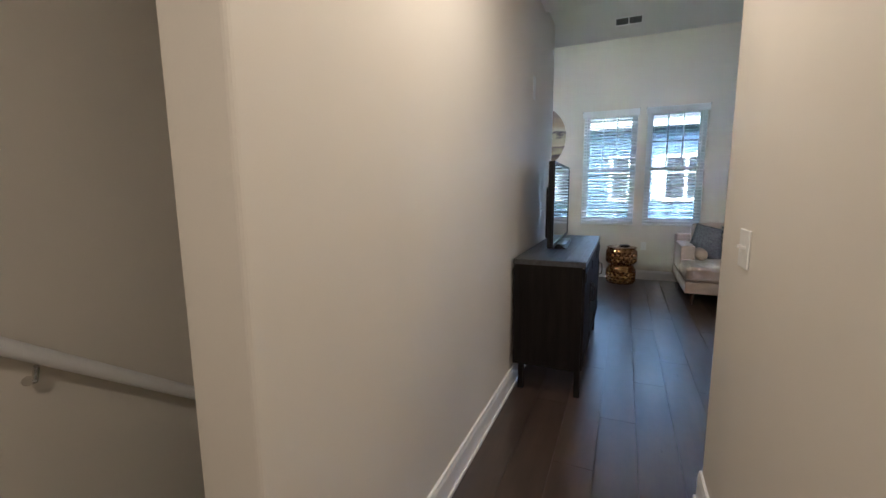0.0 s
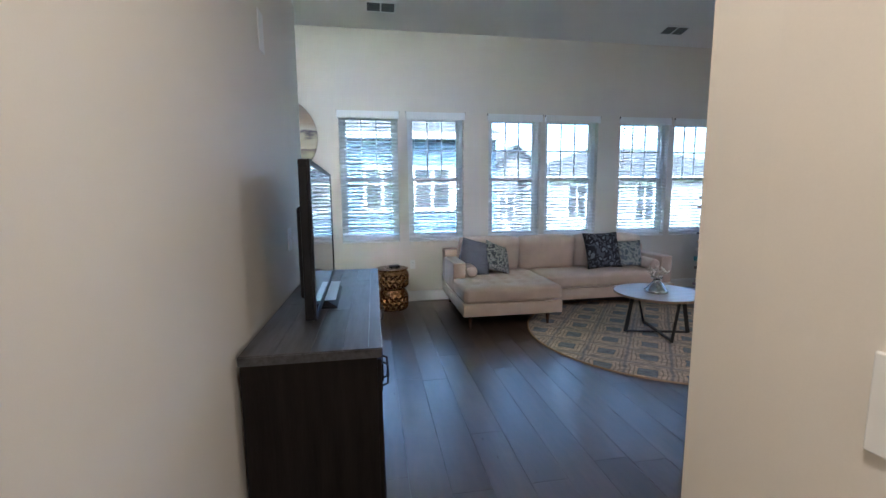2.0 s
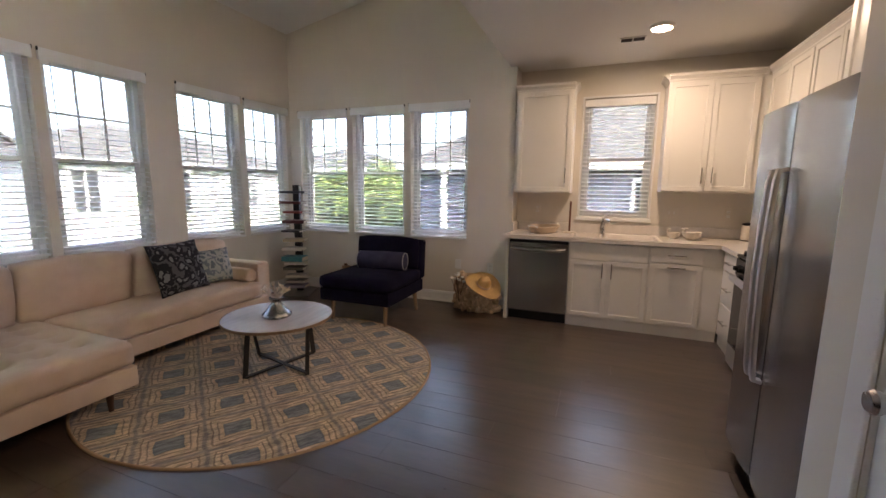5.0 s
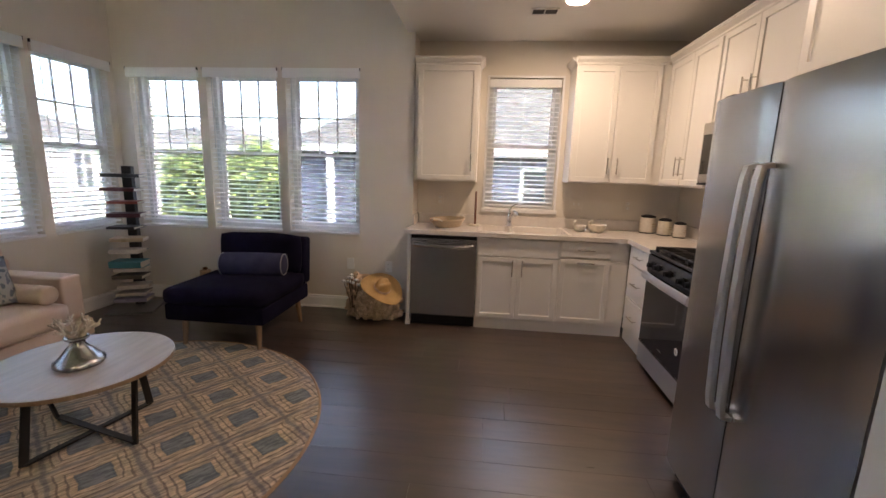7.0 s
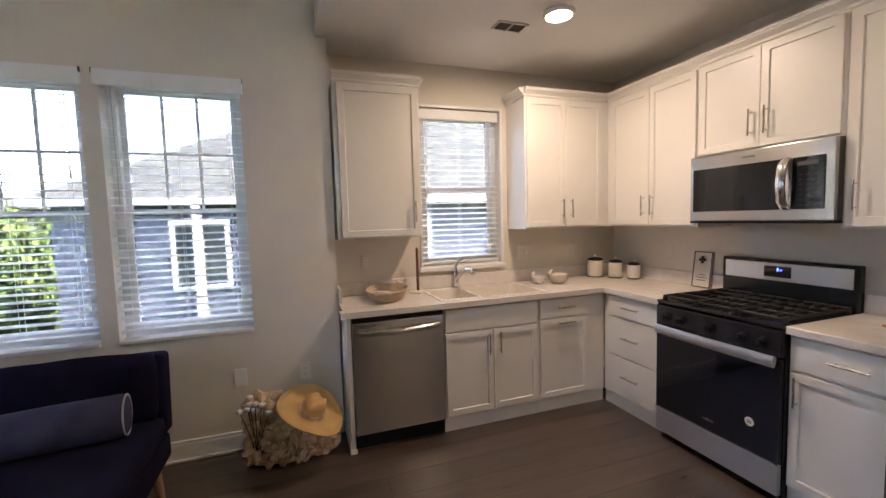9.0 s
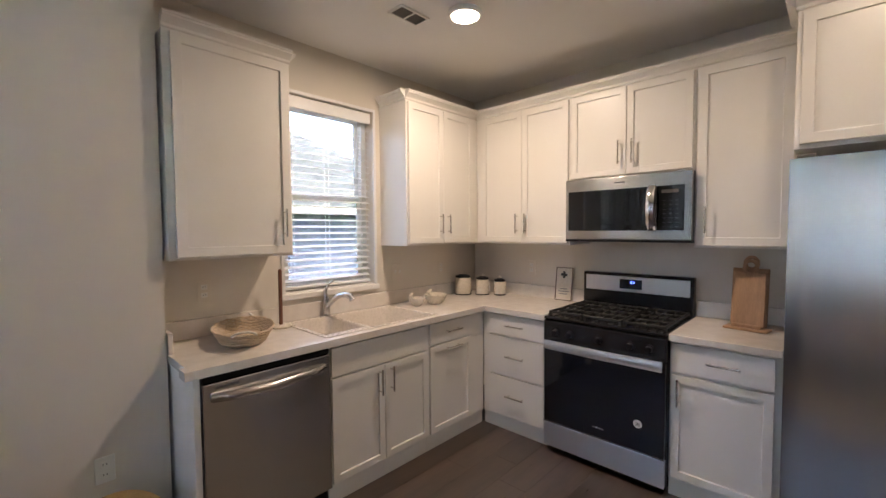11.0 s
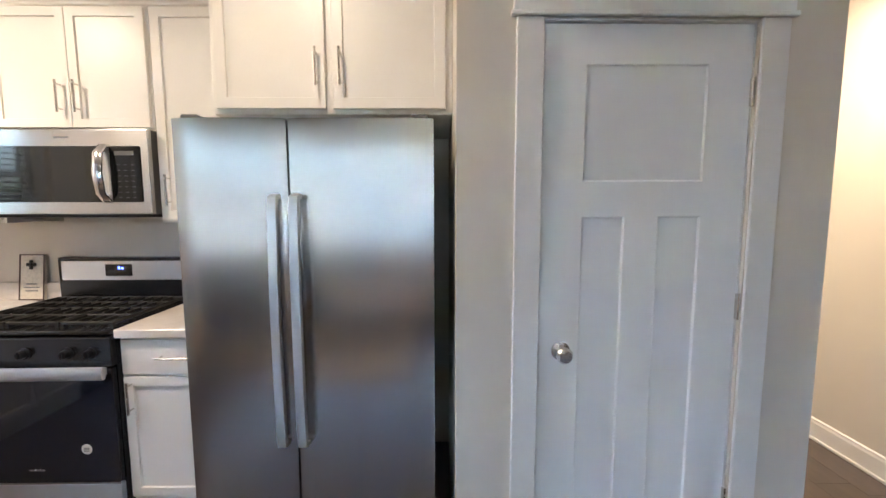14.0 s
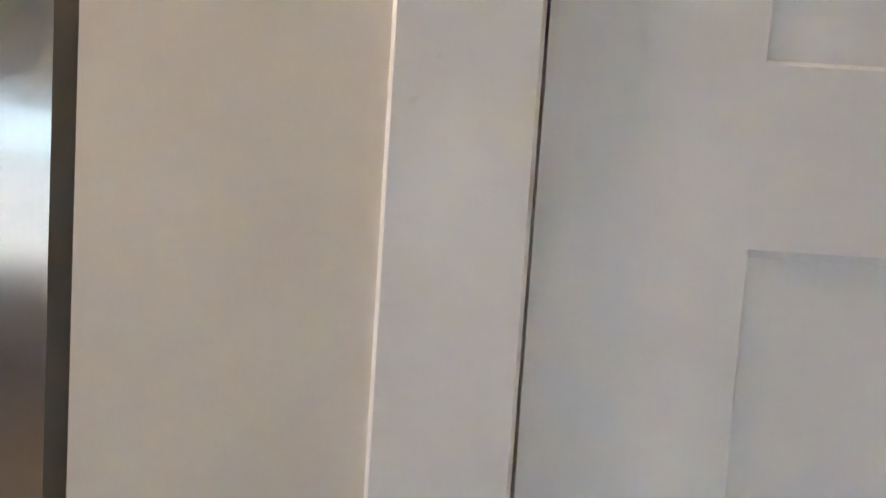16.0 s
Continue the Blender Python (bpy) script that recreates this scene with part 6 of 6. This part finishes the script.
part("board", box(-0.072, 0.072, 0.0, 0.018, 0.0, 0.265, bevel=0.002), CERAMIC, plaque)
bm = bmesh.new()
for a in ((-0.072, -0.066, 0, 0.265), (0.066, 0.072, 0, 0.265), (-0.066, 0.066, 0, 0.006), (-0.066, 0.066, 0.259, 0.265)):
    cuboid(bm, a[0], a[1], -0.003, 0.0, a[2], a[3])
part("border", bm, WALNUT, plaque, "dark edge")
bm = bmesh.new()
for dx, dz in ((0, 0.018), (0, -0.018), (0.018, 0), (-0.018, 0)):
    cuboid(bm, dx - 0.010, dx + 0.010, -0.012, -0.001, 0.205 + dz - 0.010, 0.205 + dz + 0.010, bevel=0.004)
cuboid(bm, -0.008, 0.008, -0.016, -0.001, 0.197, 0.213, bevel=0.003)
part("ornament", bm, BLACK_METAL, plaque, "dark quatrefoil")
bm = bmesh.new()
for j, w in enumerate((0.035, 0.045, 0.030)):
    cuboid(bm, -w, w, -0.0015, 0.0, 0.05 + j * 0.020, 0.056 + j * 0.020)
part("print", bm, GREY_METAL, plaque, "faint printed lines")
BOARDWOOD = material("light cutting board wood", (0.38, 0.22, 0.12), 0.5, vary=0.2, scale=5, fine=40, bump=0.1, stretch=(6, 6, 0.8), second=(0.50, 0.31, 0.18))
stand = thing("board_stand", pose(3.485, 1.22, 0.915, rz=172), "small carved wooden stand for cutting boards", "stand")
part("base", box(-0.105, 0.105, -0.05, 0.05, 0.0, 0.014, bevel=0.005, segments=2), BOARDWOOD, stand)
part("ledge", box(-0.07, 0.07, -0.030, -0.020, 0.015, 0.034, bevel=0.003), BOARDWOOD, stand)
for k, (w, h, dy, dz) in enumerate(((0.155, 0.305, 0.0, 0), (0.175, 0.325, 0.022, 0))):
    bd = thing("cutting_board", Matrix.Translation((3.485, 1.20 - dy, 0.932)) @ pose(0, 0, 0, rz=172) @ pose(0, 0, 0, rx=-6), "light wooden cutting board with a round handle, standing upright", "cutting board", "cutting boards")
    part("board", box(-w / 2, w / 2, -0.008, 0.008, 0.0, h, bevel=0.006, segments=3), BOARDWOOD, bd)
    pts = [(0.030 * math.cos(t), 0.0, h + 0.030 + 0.034 * math.sin(t)) for t in (2 * math.pi * i / 24 for i in range(25))]
    part("handle", rod(pts, 0.010, 8), BOARDWOOD, bd, "round handle", smooth=True)

# ---- outside ----
def siding_material(name, colour):
    return material(name, colour, 0.7, vary=0.06, scale=2, fine=40, bump=0.1)


GRASS = material("lawn", (0.075, 0.13, 0.03), 0.95, vary=0.3, scale=0.5, fine=20, bump=0.4)
ROOFING = material("grey asphalt shingles", (0.045, 0.047, 0.046), 0.9, vary=0.2, scale=3, fine=50, bump=0.4)
BLUE_SIDING = siding_material("blue lap siding", (0.10, 0.16, 0.24))
GREY_SIDING = siding_material("dark grey siding", (0.15, 0.155, 0.17))
WHITE_SIDING = siding_material("white lap siding", (0.38, 0.395, 0.42))
NAVY_SIDING = siding_material("navy lap siding", (0.10, 0.11, 0.16))
OUT_TRIM = material("white outdoor trim", (0.74, 0.75, 0.76), 0.6, vary=0.05)
DARK_PANE = material("dark outdoor pane", (0.045, 0.05, 0.055), 0.15, vary=0.05, bump=0.0, gloss=0.15)
FOLIAGE = material("green leaves", (0.07, 0.12, 0.02), 0.8, vary=0.4, scale=3, fine=20, bump=0.2, second=(0.15, 0.21, 0.05))
BARK = material("brown bark", (0.09, 0.06, 0.04), 0.9, vary=0.3, bump=0.5)
GROUND = -3.1
setting("ground", box(-300, 300, -300, 300, GROUND - 0.3, GROUND), GRASS, "green lawn between the houses")


def house(name, at, w, d, eave, roof, siding, windows, label, gable=False, slab=0.16, overhang=0.35):
    """A house: its front along x at y = 0, floor at the ground; windows: (x, z, w, h, columns)."""
    top = thing(name, at, label, "house", "neighbouring houses")
    g = GROUND
    part("wall", box(0, w, 0.04, d, g, eave), siding, top)
    bm = bmesh.new()
    z = g
    k = 0
    while z < eave - 0.02:
        h = min(slab, eave - z)
        vs = [bm.verts.new(p) for p in ((0, 0.0, z), (w, 0.0, z), (w, 0.03, z + h), (0, 0.03, z + h), (0, 0.04, z), (w, 0.04, z))]
        bm.faces.new((vs[0], vs[1], vs[2], vs[3]))
        bm.faces.new((vs[0], vs[4], vs[5], vs[1]))
        z += h
    tagged(part("siding", bm, siding, top), kind="stuff")
    o = overhang
    if gable:
        bm = bmesh.new()
        vs = [bm.verts.new(p) for p in ((0, 0, eave), (w, 0, eave), (w / 2, 0, roof), (0, d, eave), (w, d, eave), (w / 2, d, roof))]
        bm.faces.new(vs[:3])
        bm.faces.new(vs[3:][::-1])
        bm.faces.new((vs[0], vs[2], vs[5], vs[3]))
        bm.faces.new((vs[2], vs[1], vs[4], vs[5]))
        bm.faces.new((vs[0], vs[3], vs[4], vs[1]))
        part("gable", bm, siding, top)
        for s in (0, 1):
            bm = bmesh.new()
            x0, x1 = (-o, w / 2) if s == 0 else (w + o, w / 2)
            zl = eave - o * (roof - eave) / (w / 2)
            vs = [bm.verts.new(p) for p in ((x0, -o, zl), (x1, -o, roof), (x1, d + o, roof), (x0, d + o, zl), (x0, -o, zl + 0.14), (x1, -o, roof + 0.14), (x1, d + o, roof + 0.14), (x0, d + o, zl + 0.14))]
            for f in ((0, 1, 2, 3), (4, 7, 6, 5), (0, 4, 5, 1), (1, 5, 6, 2), (2, 6, 7, 3), (3, 7, 4, 0)):
                bm.faces.new([vs[i] for i in f])
            part("roof", bm, ROOFING, top, "grey shingle roof slope")
    else:
        bm = bmesh.new()
        run = min(w, d) / 2
        lo = [(-o, -o), (w + o, -o), (w + o, d + o), (-o, d + o)]
        if w >= d:
            ridge = [(run, d / 2), (w - run, d / 2)]
        else:
            ridge = [(w / 2, run), (w / 2, d - run)]
        v = [bm.verts.new((x, y, eave)) for x, y in lo]
        r = [bm.verts.new((x, y, roof)) for x, y in ridge]
        if w >= d:
            faces = ((v[0], v[1], r[1], r[0]), (v[1], v[2], r[1]), (v[2], v[3], r[0], r[1]), (v[3], v[0], r[0]))
        else:
            faces = ((v[0], v[1], r[0]), (v[1], v[2], r[1], r[0]), (v[2], v[3], r[1]), (v[3], v[0], r[0], r[1]))
        for f in faces:
            bm.faces.new(f)
        bm.faces.new(v[::-1])
        part("roof", bm, ROOFING, top, "grey shingle hip roof")
    bm = bmesh.new()
    cuboid(bm, -o, w + o, -o - 0.03, -o, eave - 0.16, eave + 0.02)
    part("fascia", bm, OUT_TRIM, top, "white fascia board")
    for x, z, ww, wh, cols in windows:
        wn = part("window", box(x, x + ww, -0.02, 0.0, z, z + wh), DARK_PANE, top, "white framed window")
        bm = bmesh.new()
        for a in ((x - 0.10, x, z - 0.10, z + wh + 0.12), (x + ww, x + ww + 0.10, z - 0.10, z + wh + 0.12), (x, x + ww, z + wh, z + wh + 0.12), (x, x + ww, z - 0.10, z)):
            cuboid(bm, a[0], a[1], -0.05, -0.001, a[2], a[3])
        for c in range(1, cols):
            xx = x + ww * c / cols
            q = 0.045 if cols == 2 or c == cols // 2 else 0.018
            cuboid(bm, xx - q, xx + q, -0.045, -0.020, z, z + wh)
        cuboid(bm, x, x + ww, -0.04, -0.020, z + wh * 0.62, z + wh * 0.62 + 0.03)
        part("frame", bm, OUT_TRIM, wn, "white frame")
    return top


blue = house("blue_house", pose(-6.0, 14.0, 0), 10.25, 8, 3.22, 5.2, BLUE_SIDING, [(7.72, 1.02, 1.02, 1.16, 2), (6.25, 1.02, 0.95, 1.16, 2), (2.0, 1.0, 1.0, 1.2, 2), (7.7, -1.9, 1.0, 1.3, 2)],
             "blue lap-sided house with white window trim")
for x0, x1 in ((7.36, 7.62), (8.84, 9.10)):
    part("shutter", box(x0, x1, -0.045, -0.001, 0.95, 2.24), OUT_TRIM, blue, "white board beside the window")
house("gabled_house", pose(6.9, 26.0, 0), 4.4, 9, 2.5, 4.35, GREY_SIDING, [(1.85, 2.55, 0.28, 0.35, 1), (2.3, 2.55, 0.28, 0.35, 1), (1.2, -0.2, 0.9, 1.5, 2)],
      "dark grey gabled house", gable=True)
house("white_house", pose(9.6, 22.0, 0), 13.5, 9, 2.34, 4.35, WHITE_SIDING, [(1.05, 0.25, 0.95, 1.65, 2), (5.0, 0.0, 1.0, 1.9, 2), (9.4, 0.2, 0.9, 1.6, 2)], "white house with a grey hip roof")
house("white_house", pose(22.0, 24.0, 0, rz=-90), 9.0, 9, 2.4, 4.1, WHITE_SIDING, [(3.0, 0.3, 0.5, 1.2, 1), (5.8, 0.3, 0.5, 1.2, 1)], "white house with a grey hip roof")
house("navy_house", pose(13.2, 8.6, 0, rz=-90), 16.4, 10, 2.08, 5.45, NAVY_SIDING, [(6.75, 0.10, 1.35, 1.45, 2), (2.2, 0.1, 1.0, 1.4, 2)], "navy lap-sided house with white trim")
post = thing("porch_posts", pose(12.9, 0, 0), "white porch posts of the navy house", "porch post")
for y in (7.3, 5.9, 4.5):
    part("post", box(-0.08, 0.08, y - 0.08, y + 0.08, GROUND, 2.0), OUT_TRIM, post)
house("grey_house", pose(26.0, 14.2, 0, rz=-90), 7.0, 9, 2.6, 4.6, GREY_SIDING, [(2.0, 0.3, 1.0, 1.4, 2)], "grey house with a shingle roof behind the trees")


def leafy(name, x, y, base, height, spread, seed, label, trunk=True):
    r = random.Random(seed)
    top = thing(name, pose(x, y, base), label, "tree" if trunk else "bush", "trees outside" if trunk else "bushes outside")
    bm = bmesh.new()
    if trunk:
        tube(bm, [(0, 0, 0), (0.1, 0.05, height * 0.4), (0, 0, height * 0.85)], [0.18, 0.12, 0.03], 8)
    for k in range(8):
        a = k * 0.8
        z = height * (0.3 + 0.07 * k)
        tube(bm, [(0, 0, z), (math.cos(a) * spread * 0.6, math.sin(a) * spread * 0.6, z + height * 0.15)], [0.05, 0.01], 5)
    part("trunk", bm, BARK, top)
    verts, faces = [], []
    for k in range(11000 if trunk else 1500):
        u, v, w = r.gauss(0, 0.42), r.gauss(0, 0.42), r.gauss(0, 0.30)
        if (u / 0.42) ** 2 + (v / 0.42) ** 2 + (w / 0.30) ** 2 > 3.4:
            continue
        lump = 1 + 0.35 * noise.noise(Vector((u * 2.5 + seed, v * 2.5, w * 3)))
        c = Vector((u * spread * lump, v * spread * lump, height * (0.62 if trunk else 0.45) + w * height * lump))
        if c.z < 0:
            continue
        s = r.uniform(0.09, 0.20) * (1 if trunk else 0.7)
        d1 = Vector((r.uniform(-1, 1), r.uniform(-1, 1), r.uniform(-1, 1))).normalized() * s
        d2 = d1.orthogonal().normalized() * s * 0.6
        n = len(verts)
        verts += [c - d1, c + d2, c + d1, c - d2 + Vector((0, 0, s * 0.3))]
        faces.append((n, n + 1, n + 2, n + 3))
    mesh = bpy.data.meshes.new("crown")
    mesh.from_pydata([tuple(p) for p in verts], [], faces)
    mesh.materials.append(FOLIAGE)
    ob = new("crown", mesh)
    ob.parent = top
    tagged(ob, kind="stuff")


for k, (x, y, h, s) in enumerate(((19.0, 16.2, 5.2, 1.7), (20.5, 13.9, 5.6, 1.9), (18.5, 12.2, 5.0, 1.6), (23.5, 18.5, 5.6, 2.0), (24.5, 11.0, 5.0, 1.8))):
    leafy("tree", x, y, GROUND, h * 0.88, s * 1.1, 20 + k, "green leafy tree between the houses")
for k, (x, y, h, s) in enumerate(((7.2, 17.5, 2.6, 1.0), (8.6, 18.6, 2.2, 1.0), (9.8, 17.0, 1.8, 0.9))):
    leafy("bush", x, y, GROUND, h, s, 40 + k, "green leafy bush beside the house", trunk=False)
steps = thing("outdoor_stairs", pose(6.6, 20.5, GROUND), "white outdoor stairs with railings", "stairs")
for k in range(14):
    part("step", box(0, 1.1, 0.26 * k, 0.26 * k + 0.28, 0.18 * k, 0.18 * k + 0.05), OUT_TRIM, steps)
for x in (0.0, 1.1):
    part("handrail", rod([(x, 0, 0.95), (x, 3.6, 3.45)], 0.04, 6), OUT_TRIM, steps)
    for k in range(13):
        part("baluster", box(x - 0.02, x + 0.02, 0.28 * k, 0.28 * k + 0.04, 0.18 * k, 0.95 + 0.19 * k), OUT_TRIM, steps)

# ---- floor planks ----
PLANK = 0.190
rnd = random.Random(3)
floor = bpy.data.objects["floor"]


def lay(x0, x1, y0, y1):
    """Planks that run along y, in strips, within a rectangle."""
    n = math.floor(x0 / PLANK)
    while n * PLANK < x1 - 0.004:
        a, b = max(x0, n * PLANK), min(x1, (n + 1) * PLANK)
        if b - a > 0.01:
            y = y0 - random.Random(n * 7 + 5).uniform(0.1, 1.5)
            step = random.Random(n)
            while y < y1:
                length = step.choice((1.2, 1.5, 1.8, 1.8))
                c, d = max(y, y0), min(y + length, y1)
                if d - c > 0.02:
                    bm = bmesh.new()
                    g, e = 0.0005, 0.0003
                    lo = [(a + g, c + g), (b - g, c + g), (b - g, d - g), (a + g, d - g)]
                    hi = [(a + g + e, c + g + e), (b - g - e, c + g + e), (b - g - e, d - g - e), (a + g + e, d - g - e)]
                    v0 = [bm.verts.new((x, yy, -0.011)) for x, yy in lo]
                    v1 = [bm.verts.new((x, yy, -0.0012)) for x, yy in lo]
                    v2 = [bm.verts.new((x, yy, 0.0)) for x, yy in hi]
                    bm.faces.new(v2)
                    for p, q in ((v0, v1), (v1, v2)):
                        for k in range(4):
                            bm.faces.new((p[k], p[(k + 1) % 4], q[(k + 1) % 4], q[k]))
                    ob = part("plank", bm, FLOOR, floor)
                y += length
        n += 1


lay(0.0, EAST, 0.652, NORTH)
lay(EAST, KITCHEN_EAST, KITCHEN_SOUTH, STEP_Y)
lay(-1.15, CLOSET_X, SOUTH, 0.35)
lay(0.0, CLOSET_X, 0.35, 0.652)
lay(-0.185, 0.0, 0.35, 0.652)
lay(WEST, 0.0, SCREEN_WALL_END, NORTH)
